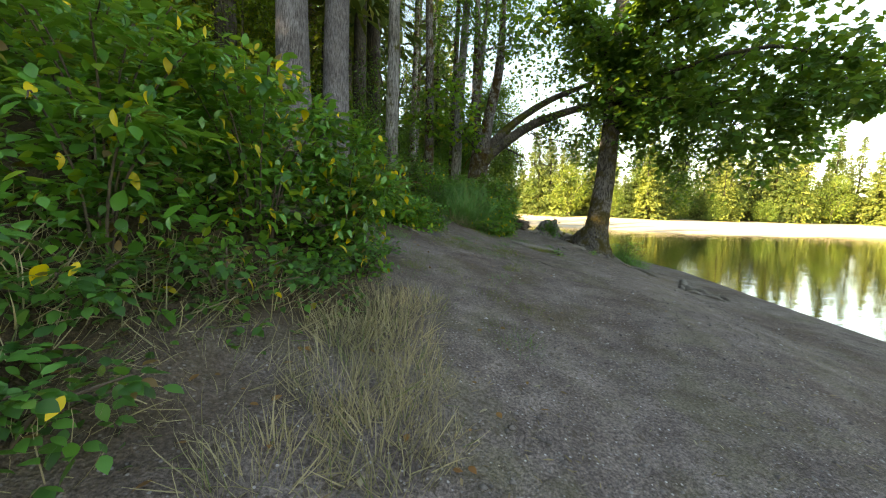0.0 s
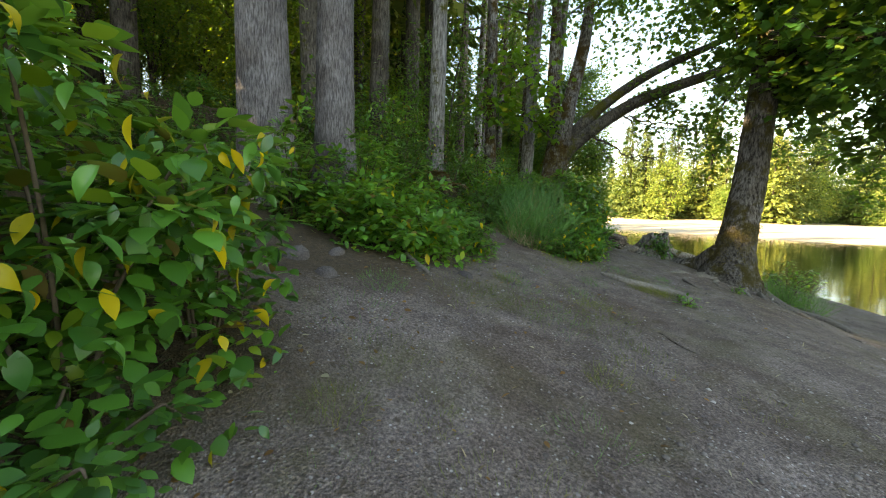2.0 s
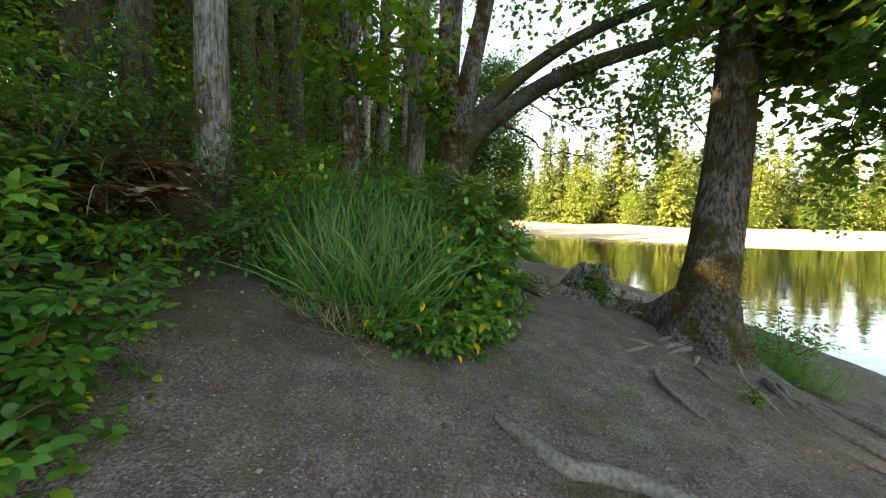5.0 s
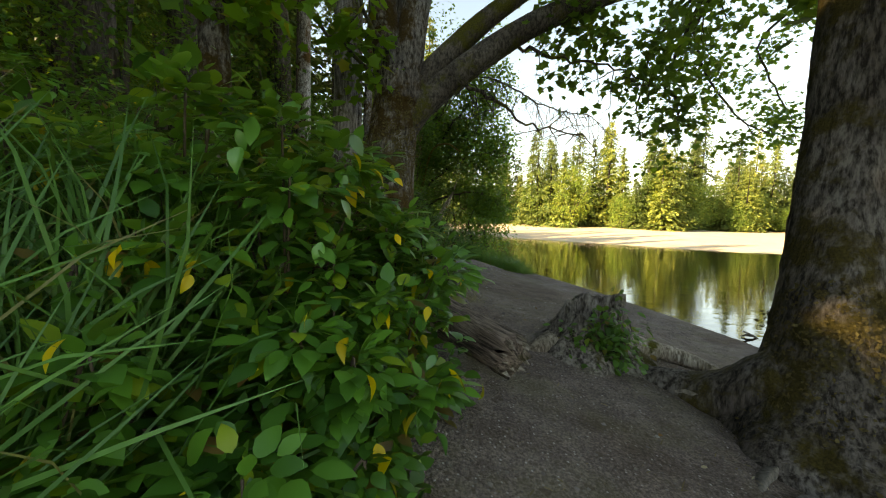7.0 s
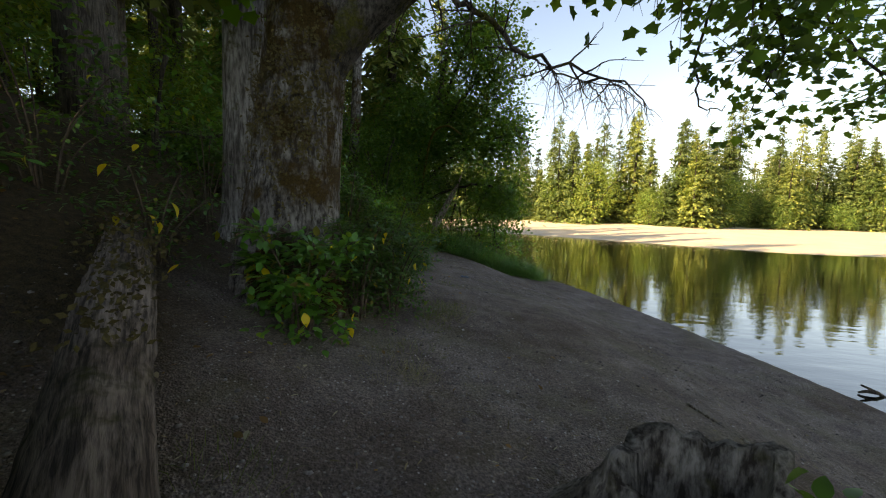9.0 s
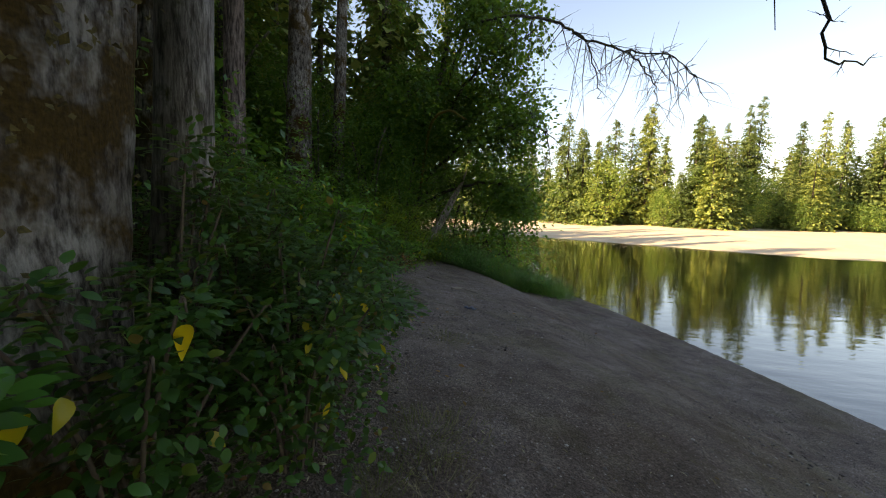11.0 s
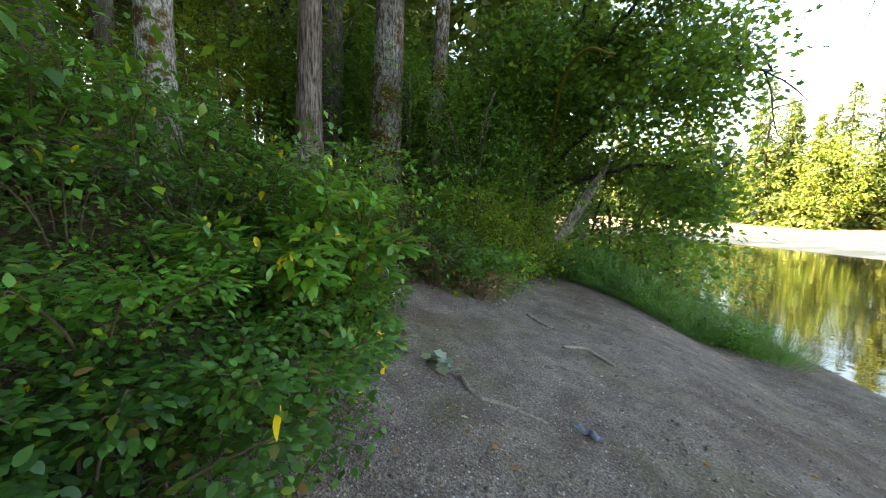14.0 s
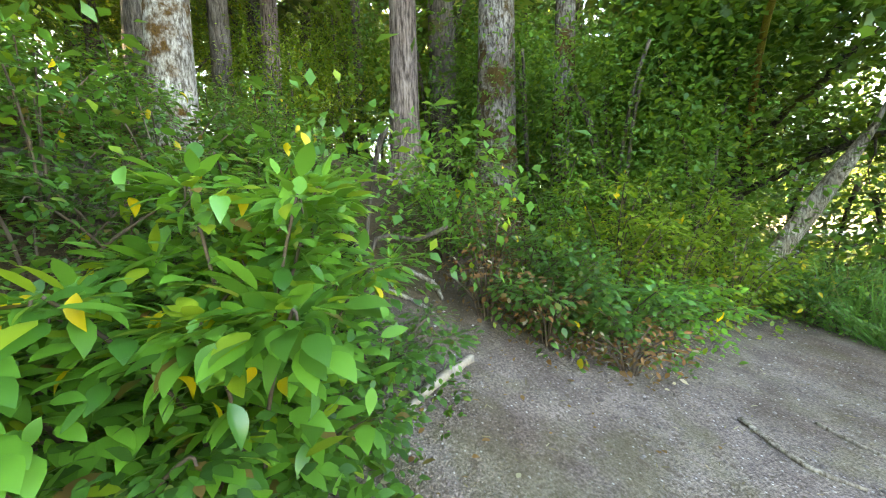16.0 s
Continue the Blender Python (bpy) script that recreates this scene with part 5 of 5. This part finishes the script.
def fern(name, x, y, size, label, seed, mat, n=12):
    rng = np.random.default_rng(seed)
    t = thing(name, x, y, lz(x, y), label, "fern", "ferns")
    for k in range(n):
        a = 6.283 * k / n + rng.uniform(-.3, .3)
        d = np.array([math.cos(a), math.sin(a), 0])
        L = size * rng.uniform(0.8, 1.15)
        s = np.linspace(0, 1, 22)
        p = np.outer(s * L * 0.75, d) + np.outer(L * (0.75 * s - 0.75 * s ** 2.2), (0, 0, 1))
        side = np.cross(d, (0, 0, 1))
        at = np.vstack([p[2:], p[2:]])
        way = np.vstack([np.tile(side, (20, 1)), np.tile(-side, (20, 1))]) + 0.35 * d + rng.normal(0, 0.12, (40, 3))
        ln = np.tile(0.22 * L * np.sin(np.pi * (0.12 + 0.86 * s[2:])), 2)
        v, f = leaves(DIAMOND, at, way, np.tile((0, 0, 1.0), (40, 1)), ln)
        rv, rf = tube(p, (0.006, 0.002), 4)
        v, f = join([(v, f.tolist()), (rv, rf)])
        part("frond", mesh("frond", v, f, mat), t)
    return t


fern("fern", -2.85, 9.45, 0.95, "dead rust-brown fern below a slim trunk", 600, M_DEAD)
fern("fern", -3.2, 9.85, 0.9, "dead rust-brown fern below a slim trunk", 601, M_DEAD)
for k, (x, y, h) in enumerate(((-2.75, 22.1, .8), (-2.3, 22.4, .6), (-3.1, 22.5, 1.0), (-1.75, 22.75, .5))):
    shrub("dry_brush", x, y, h, .42, "dead rust-brown brush with bare stalks", 780 + k, 230, 0.07, M_DEAD, 0, 16, "brush", "dead brush")
fern("fern", -4.87, 19.05, .8, "dead rust-brown fern below a pale trunk", 602, M_DEAD)
for k, (x, y) in enumerate(((-5.0, 18.1), (-5.7, 19.1), (-5.4, 20.2), (-3.4, 9.2), (-4.2, 10.2), (-4.4, 12.4), (-3.8, 17.6), (-6.3, 17.6), (-3.4, 18.8))):
    fern("fern", x, y, .85, "green sword fern on the wooded bank", 610 + k, M_IVY)


# ---------------------------------------------------------------- woods on the hill
def conifer(name, height, r0, spread, seed, label, from_=0.12, boughs=230, per=11, bark=None, mat=None, leaf=0.75):
    """A conifer: tapering trunk and drooping boughs in whorls, ragged in outline."""
    rng = np.random.default_rng(seed)
    t = thing(name, 0, 0, -500, label, "tree", "conifers")
    z = np.linspace(-0.5, height, 14)
    v, f = tube(np.stack([0.08 * np.sin(z * 0.3 + seed), 0.08 * np.cos(z * 0.23), z], 1), (r0 * 1.2, r0, 0.55 * r0, 0.02), 9, 0.04, rng)
    part("trunk", mesh("trunk", v, f, bark or M_BARK_DARK, True), t)
    h = from_ + (1 - from_) * rng.uniform(0, 1, boughs) ** 1.15
    a = rng.uniform(0, 6.28, boughs)
    out = spread * (1.02 - h) ** 0.75 * rng.uniform(0.55, 1.15, boughs) * (1 + 0.25 * np.sin(a * 2 + seed))
    s = rng.uniform(0.15, 1.0, (boughs, per))
    d = np.stack([np.cos(a), np.sin(a)], 1)
    at = np.zeros((boughs, per, 3))
    at[..., :2] = d[:, None, :] * (out[:, None] * s)[..., None] + rng.normal(0, 0.16, (boughs, per, 2)) * (0.4 + s)[..., None]
    at[..., 2] = (h * height)[:, None] - 0.28 * out[:, None] * s ** 1.5 + rng.normal(0, 0.1, (boughs, per))
    at = at.reshape(-1, 3)
    n = len(at)
    along = np.repeat(np.stack([d[:, 0], d[:, 1], -0.35 + 0 * a], 1), per, 0) + rng.normal(0, 0.45, (n, 3))
    size = np.repeat(0.35 + 0.65 * (1 - h), per) * leaf * rng.uniform(0.6, 1.2, n)
    v, f = leaves(DIAMOND, at, along, unit(rng, n) * 0.5 + (0, 0, 1), size)
    tagged(part("crown", mesh("crown", v, f, mat or M_CONIFER), t), kind="stuff")
    return t


def broadleaf(name, height, spread, seed, label, mat, clumps=150, per=24, leaf=0.3, trunk_r=0.14, from_=0.1, bark=None):
    """A rounded leafy tree: forked stems and leaves in many uneven clumps with gaps between."""
    rng = np.random.default_rng(seed)
    t = thing(name, 0, 0, -500, label, "tree", "leafy trees")
    c = unit(rng, clumps) * rng.uniform(0.35, 1.0, clumps)[:, None] ** 0.5
    c *= 1 + 0.22 * np.sin(c[:, :1] * 5 + seed) * np.cos(c[:, 1:2] * 6)
    c = c * (spread, spread, height * 0.5 * (1 - from_)) + (0, 0, height * (from_ + 0.5 * (1 - from_)))
    for k in range(4):
        tip = c[rng.integers(0, clumps)]
        v, f = tube(smooth_path([(0, 0, -0.4), (0.1 * tip[0], 0.1 * tip[1], height * 0.25), tuple(tip * (0.6, 0.6, 0.8)), tuple(tip)], 12), (trunk_r, 0.6 * trunk_r, 0.03), 8, 0.06, rng)
        part("stem", mesh("stem", v, f, bark or M_BARK_DARK, True), t)
    part("crown", leaf_cluster("crown", rng, c, per, 0.16 * spread + 0.1, leaf, mat, DIAMOND, 0.3, 0.6), t)
    return t


def plant(protos, spots, seed, low=0.8, high=1.2):
    """Copies of the prototypes at the spots; the first ones are moved there themselves."""
    rng = np.random.default_rng(seed)
    used = set()
    for k, (x, y) in enumerate(spots):
        o = protos[k % len(protos)]
        s = rng.uniform(low, high)
        m = pose(x, y, lz(x, y) - 0.05, rng.uniform(-1.5, 1.5), rng.uniform(-1.5, 1.5), rng.uniform(0, 360)) @ Matrix.Diagonal((s, s, s * rng.uniform(0.92, 1.1), 1))
        if o.name in used:
            copy_thing(o, m)
        else:
            used.add(o.name)
            first = (o, m)
            late.append(first)


late = []
wood = [conifer("fir_tree", 21, .26, 2.8, 700, "tall dark fir in the hillside wood", .30, 200, 9, leaf=0.95), conifer("fir_tree", 24, .30, 2.6, 701, "tall dark fir in the hillside wood", .38, 200, 9, leaf=0.95),
        conifer("fir_tree", 18, .20, 2.4, 702, "slender dark fir in the hillside wood", .22, 200, 9, leaf=0.9)]
rng = np.random.default_rng(80)
spots = []
while len(spots) < 124:
    x, y = rng.uniform(-42, -6.0), rng.uniform(-26, 58)
    s = np.interp(y, SHORE_Y, SHORE_X) - x
    if s < 11.5 or any((x - a) ** 2 + (y - b) ** 2 < 4.4 for a, b in spots) or math.hypot(x + 6.5, y - 23.5) < 1.6 or (x > -8 and 17.5 < y < 26.5) or (x > -14 and y < 3.5) or (x > -9.5 and 5.5 < y < 10):
        continue
    spots.append((x, y))
plant(wood, spots, 81)
# added firs, unseen behind the start, that block a sun patch on the path
for k, (x, y) in enumerate(((-15.2, -5.6), (-18.4, -8.2), (-17.0, -5.2), (-13.6, -7.4))):
    copy_thing(wood[k % 2], pose(x, y, lz(x, y) - 0.05, 0, 0, 71 * k))
# second and third carry sunlight in their leaf colour
under = [broadleaf("vine_maple", 4.2, 1.7, 720, "leafy understory tree in the shaded wood", M_FOREST, 150, 30, 0.115, .05), broadleaf("vine_maple", 5.5, 2.1, 721, "leafy understory tree in the wood, tinted yellow-green as if sunlit", M_BRIGHT, 170, 30, 0.12, .06),
         broadleaf("vine_maple", 3.0, 1.5, 722, "small understory tree, tinted yellow-green to imitate sunlit leaves", M_BRIGHT, 130, 28, 0.105, .04), broadleaf("hazel_bush", 1.7, 1.2, 723, "green leafy bush on the wooded bank", M_SHRUB, 90, 14, 0.11, .03, 0.0)]
spots = []
while len(spots) < 112:
    x, y = rng.uniform(-24, -4.6), rng.uniform(-8, 40)
    s = np.interp(y, SHORE_Y, SHORE_X) - x
    near = x > -7.5
    if s < 10.6 or (near and len(spots) % 4 != 3) or (x > -9.5 and abs(y - 5.2) < 1.0) or any((x - a) ** 2 + (y - b) ** 2 < 1.7 for a, b in spots) or math.hypot(x + 4.5, y - 19.9) < 1.7:
        continue
    spots.append((x, y))
plant(under, spots, 82, 0.75, 1.15)
spots = []
while len(spots) < 46:
    x, y = rng.uniform(-13, -2.6), rng.uniform(25.5, 53)
    s = np.interp(y, SHORE_Y, SHORE_X) - x
    if s < 4.6 or math.hypot(x + 3.4, y - 29.9) < 1.2 or any((x - a) ** 2 + (y - b) ** 2 < 2.2 for a, b in spots):
        continue
    spots.append((x, y))
for k, (x, y) in enumerate(spots):
    copy_thing(under[2 if k % 6 == 0 else 0], pose(x, y, lz(x, y) - 0.05, 0, 0, 61 * k) @ Matrix.Scale(rng.uniform(0.9, 1.5), 4))
for k in range(14):
    x, y = rng.uniform(-12, -4.5), rng.uniform(27, 50)
    copy_thing(wood[k % 3], pose(x, y, lz(x, y) - 0.05, 0, 0, 61 * k) @ Matrix.Scale(rng.uniform(0.7, 1.0), 4))
# added firs: their crowns, high out of view, cut the skylight on the bank
for k, (x, y) in enumerate(((-6.2, 10.2), (-7.4, 13.0), (-5.9, 15.4), (-7.8, 16.6), (-5.6, 12.4), (-8.6, 10.8), (-8.2, 19.6), (-6.0, 17.4))):
    copy_thing(wood[k % 2], pose(x, y, lz(x, y) - 0.05, 0, 0, 43 * k) @ Matrix.Scale(0.85 + 0.05 * (k % 4), 4))
# leafy boughs of young maples over the end of the path
for k, (x, y, s) in enumerate(((-4.02, 26.35, 0), (-4.72, 28.25, 1), (-3.02, 18.35, 3), (-3.52, 16.45, 3), (-3.12, 21.05, 3), (-2.72, 17.35, 3), (-4.6, 9.2, 3), (-4.9, 11.8, 3), (-4.2, 14.2, 0), (-5.2, 13.2, 3))):
    copy_thing(under[s], pose(x, y, lz(x, y) - 0.05, 0, 0, 77 * k))

for k, (x, y, s) in enumerate(((-0.9, 30.2, 1.7), (0.1, 29.5, 1.5), (0.8, 29.6, 1.3), (-0.3, 31.2, 1.9), (-1.7, 30.8, 1.7), (-2.6, 31.2, 1.8))):
    copy_thing(under[3], pose(x, y, lz(x, y) - 0.05, 0, 0, 51 * k) @ Matrix.Scale(s, 4))

# ---------------------------------------------------------------- the far shore
far_fir = [conifer("far_fir_tree", h, .25, sp_, 730 + k, "tall sunlit fir on the far shore", .04, 330, 16, leaf=0.95) for k, (h, sp_) in enumerate(((23, 5.3), (19, 4.6), (25, 5.6), (15, 4.3), (21, 4.9)))]
far_leafy = [broadleaf("far_leafy_tree", h, sp_, 740 + k, "sunlit round-crowned tree on the far shore", M_BROAD, 210, 24, 0.38, .16, 0.04) for k, (h, sp_) in enumerate(((10, 3.6), (7, 3.4), (13.5, 4.2)))]
spots, leafy = [], []
for x in np.arange(-40, 118, 2.0):
    yf = float(np.interp(x, FAR_X, FAR_Y))
    for row in range(2 if x < 60 else 3):
        xx = x + rng.uniform(-1.2, 1.2)
        spots.append((xx, yf + 35.5 + 5.5 * row + rng.uniform(-2.0, 2.0) + 4 * math.sin(x * 0.35)))
    for _ in range(1 if rng.uniform() < 0.5 else 0):
        leafy.append((x + rng.uniform(-1, 1), yf + 32.5 + rng.uniform(-1.5, 2.5)))
plant(far_fir, spots, 83, 0.58, 0.92)
plant(far_leafy, leafy, 84, 0.6, 0.95)
for o, m in late:
    o.matrix_basis = m
# distant low woods closing the valley
bv = []
for k in range(181):
    a = radians(k * 2)
    bv += [(420 * math.cos(a), 420 * math.sin(a), -2), (420 * math.cos(a), 420 * math.sin(a), 22 + 5 * math.sin(k * 0.9) + 4 * math.sin(k * 2.3))]
tagged(new("backdrop", mesh("backdrop", bv, [[2 * k, 2 * k + 2, 2 * k + 3, 2 * k + 1] for k in range(180)], plain_material("distant_wood", (0.02, 0.04, 0.012), (0.06, 0.09, 0.03), 0.15, 1.0, 0))), "distant dark wooded skyline", "woods", kind="structure")

# small plank huts under the far trees
for k in range(4):
    x, y = 27.5 + 1.9 * k, 79.5 + 0.3 * k
    h = thing("plank_hut", x, y, lz(x, y), "small grey plank hut under the far trees", "hut", "huts on the far shore")
    w, d, t = 0.5, 0.5, 0.95
    v = [(-w, -d, -.2), (w, -d, -.2), (w, d, -.2), (-w, d, -.2), (-w, -d, t), (w, -d, t), (w, d, t), (-w, d, t)]
    part("wall", mesh("wall", v, [[0, 1, 5, 4], [1, 2, 6, 5], [2, 3, 7, 6], [3, 0, 4, 7]], M_HUT), h)
    v = [(-.6, -.6, t), (.6, -.6, t), (.6, .6, t), (-.6, .6, t), (-.6, 0, t + .28), (.6, 0, t + .28)]
    part("roof", mesh("roof", v, [[0, 1, 5, 4], [2, 3, 4, 5], [0, 4, 3], [1, 2, 5], [3, 2, 1, 0]], M_BARK_DARK), h)
    v = [(-.25, -d - .02, -.1), (.25, -d - .02, -.1), (.25, -d - .02, .85), (-.25, -d - .02, .85), (-.25, -d, -.1), (.25, -d, -.1), (.25, -d, .85), (-.25, -d, .85)]
    part("door", mesh("door", v, [[0, 1, 2, 3], [4, 7, 6, 5], [0, 4, 5, 1], [1, 5, 6, 2], [2, 6, 7, 3], [3, 7, 4, 0]], M_BARK_DARK), h)


# ---------------------------------------------------------------- stones, sticks and litter
def stone_mesh(name, seed, mat, sub=2):
    bm = bmesh.new()
    bmesh.ops.create_icosphere(bm, subdivisions=sub, radius=1)
    rng = np.random.default_rng(seed)
    k = rng.normal(0, 1.6, (5, 3))
    for v in bm.verts:
        c = np.array(v.co)
        n = 1 + 0.10 * float(np.sin(k @ c).sum()) / 1.5
        v.co = v.co * n
        v.co.z *= 0.6
    me = bpy.data.meshes.new(name)
    bm.to_mesh(me)
    bm.free()
    me.polygons.foreach_set("use_smooth", np.ones(len(me.polygons), bool))
    me.materials.append(mat)
    return me


STONES = [stone_mesh("stone", 800 + k, M_STONE) for k in range(4)]
for k, (x, y, s, sx_) in enumerate(((-1.4, 6.6, .13, 1.3), (-2.65, 5.44, .2, 1.3), (-2.48, 5.82, .13, 1.6), (-2.26, 5.37, .17, 1.2), (-1.75, 6.2, .07, 1.2), (0.3, 9.55, .05, 1.2), (-0.1, 9.0, .05, 1), (1.9, 10.0, .05, 1), (2.4, 9.6, .05, 1.2), (0.9, 14.2, .04, 1), (-0.9, 6.9, .05, 1.2), (-1.55, 5.9, .06, 1), (0.15, 11.0, .05, 1.2), (3.2, 9.6, .05, 1.3))):
    o = new("stone", STONES[k % 4])
    o.matrix_basis = pose(x, y, lz(x, y) - 0.24 * s, 12 * (k % 3), -9 * (k % 4), 47 * k) @ Matrix.Diagonal((s * 0.58 * sx_, s * 0.6, s * 0.95, 1))
    tagged(o, "grey stone half sunk in the dirt path", "stone", "stones on the path")
rng = np.random.default_rng(90)
bv = np.array([(1, 0, 0), (0.2, 0.9, 0.1), (-0.9, 0.3, 0), (-0.3, -0.8, 0.1), (0.5, -0.6, 0), (0.1, 0.05, 0.62), (0, 0, -0.5)])
bf = np.array([t for k in range(5) for t in ((k, (k + 1) % 5, 5), ((k + 1) % 5, k, 6))])
n = 34000
py = 0.3 + 26 * rng.uniform(0, 1, n)
ps = np.interp(py, SHORE_Y, SHORE_X)
px = ps - rng.uniform(0.05, 1.0, n) * np.interp(py, (0, 3, 5), (6.6, 7.0, 8.4))
size = 0.005 + 0.014 * rng.uniform(0, 1, n) ** 3
pz = land(px, py)
rot = rng.uniform(0, 6.28, n)
c, s = np.cos(rot), np.sin(rot)
v = bv[None] * (size[:, None] * rng.uniform(0.7, 1.4, (n, 1)))[..., None]
v = np.stack([v[..., 0] * c[:, None] - v[..., 1] * s[:, None] + px[:, None], v[..., 0] * s[:, None] + v[..., 1] * c[:, None] + py[:, None], v[..., 2] + pz[:, None]], -1)
f = bf[None] + (np.arange(n) * len(bv))[:, None, None]
M_GRAVEL, gn, gl, gb = material("gravel")
gi = gn.new("ShaderNodeNewGeometry")
gr = ramp(gn, ((0, (0.085, 0.07, 0.064)), (0.6, (0.165, 0.14, 0.13)), (0.92, (0.23, 0.205, 0.195)), (1.0, (0.44, 0.41, 0.39))))
gl.new(gi.outputs["Random Per Island"], gr.inputs[0])
gl.new(gr.outputs[0], gb.inputs["Base Color"])
gb.inputs["Roughness"].default_value = 0.9
tagged(new("gravel", mesh("gravel", v.reshape(-1, 3), f.reshape(-1, 3), M_GRAVEL)), "loose grey gravel scattered on the dirt", "gravel", kind="stuff")
# dead leaves along the shrubs' edge
n = 1500
py = rng.uniform(0.5, 24, n)
px = np.interp(py, SHORE_Y, SHORE_X) - rng.normal(8.0, 0.9, n)
px[: n // 9] += rng.uniform(0, 3.5, n // 9)
at = np.stack([px, py, land(px, py) + 0.012], 1)
v, f = leaves(OVATE, at, unit(rng, n, 0.15), unit(rng, n) * 0.35 + (0, 0, 1), rng.uniform(0.02, 0.06, n))
tagged(new("leaf_litter", mesh("leaf_litter", v, f, M_DEAD)), "brown dead leaves scattered along the bank", "leaf litter", kind="stuff")

# straw, needles and chips of bark trodden into the dirt
n = 9000
py = rng.uniform(0.3, 26, n)
px = np.interp(py, SHORE_Y, SHORE_X) - rng.uniform(0.12, 1.0, n) ** 0.7 * np.interp(py, (0, 3, 5), (6.8, 7.4, 8.6))
at = np.stack([px, py, land(px, py) + 0.006], 1)
v, f = leaves(NEEDLE, at, unit(rng, n, 0.12), unit(rng, n) * 0.3 + (0, 0, 1), rng.uniform(0.015, 0.06, n))
tagged(new("dry_litter", mesh("dry_litter", v, f, M_CHIP)), "dry straw, needles and bark chips on the dirt", "litter", kind="stuff")


def stick(pts, r, label, seed, mat, name="stick"):
    q = smooth_path([(x, y, lz(x, y) + 0.5 * r) for x, y in pts], 16)
    o = q[8].copy()
    v, f = tube(q - o, (r, r * 1.05, r * 0.5), 8, 0.15, np.random.default_rng(seed))
    ob = new(name, mesh(name, v, f, mat, True))
    ob.location = o
    return tagged(ob, label, "stick", "sticks on the path")


M_BLEACH = plain_material("bleached_stick", (0.15, 0.12, 0.095), (0.32, 0.275, 0.23), 20, 0.9, 0.004)
stick([(-2.28, 21.5), (-2.17, 21.2), (-2.02, 20.87), (-1.84, 20.6)], .035, "bleached curved root at the side trail", 1, M_BLEACH)
stick([(-0.32, 22.07), (-0.12, 22.25), (0.06, 22.17), (0.24, 22.05)], .022, "short bleached stick lying on the path", 2, M_BLEACH)
stick([(-0.74, 20.4), (-0.52, 20.23), (-0.32, 20.31), (0, 20.37)], .022, "grey root breaking through the path", 3, M_ROOT)
stick([(-3.42, 21.6), (-3.22, 21.8), (-2.97, 21.75)], .03, "bare root across the side trail", 4, M_WOOD)
stick([(-3.12, 21.2), (-2.92, 21.45), (-2.72, 21.55)], .02, "bare root across the side trail", 5, M_WOOD)
stick([(-0.72, 23.35), (-0.42, 23.25), (-0.22, 23.3)], .015, "thin twig on the path", 6, M_WOOD)
stick([(-1.02, 22.85), (-0.67, 22.65), (-0.42, 22.7)], .018, "thin twig on the path", 7, M_WOOD)
stick([(0.5, 6.6), (0.62, 6.35), (0.78, 6.2)], .007, "thin dark twig on the path", 8, M_BARK_DARK)
stick([(-2.05, 6.56), (-1.9, 6.4), (-1.7, 6.24), (-1.6, 6.14)], .028, "dark weathered root end breaking through the path", 9, M_ROOT)
stick([(2.75, 15.6), (2.95, 15.2), (3.2, 15.0)], .014, "thin twig on the sloping bank", 10, M_WOOD)
# forked stick standing out of the lake
ws = thing("drift_stick", 6.6, 18.35, WATER, "dark forked stick poking out of the lake", "stick")
for pts in ([(0.22, -0.05, -0.12), (0.05, 0, 0.03), (-0.16, 0.05, 0.13)], [(0.02, 0.0, 0.05), (-0.1, 0.02, 0.05), (-0.2, 0.03, 0.02)]):
    v, f = tube(smooth_path(pts, 10), (0.03, 0.025, 0.015), 7, 0.1, np.random.default_rng(3))
    part("prong", mesh("prong", v, f, M_BARK_DARK, True), ws)
# wilted pale leaves dropped on the path, and a twist of blue-grey cloth
rng = np.random.default_rng(91)
wl = thing("wilted_leaves", -0.94, 20.37, lz(-0.94, 20.37), "fallen spray of pale grey-green maple leaves", "leaves")
for k in range(13):
    v, f = leaves(LOBED, np.array([[rng.uniform(-.13, .13), rng.uniform(-.12, .12), 0.015 + 0.008 * k]]), unit(rng, 1, 0.5), unit(rng, 1) * 0.7 + (0, 0, 1), np.array([rng.uniform(0.08, 0.14)]))
    part("leaf", mesh("leaf", v, f, M_PALE), wl)
cx, cy = 0.24, 20.5
q = np.linspace(-1, 1, 14)
v, f = tube(np.stack([0.11 * q, -0.03 * q + 0.012 * np.sin(9 * q), 0.018 + 0.008 * np.sin(7 * q)], 1), (0.008, 0.024, 0.014, 0.026, 0.006), 8, 0.25, rng)
ob = new("cloth_scrap", mesh("cloth_scrap", v, f, M_SLATE, True))
ob.location = (cx, cy, lz(cx, cy))
tagged(ob, "twisted scrap of blue-grey cloth on the path", "cloth")
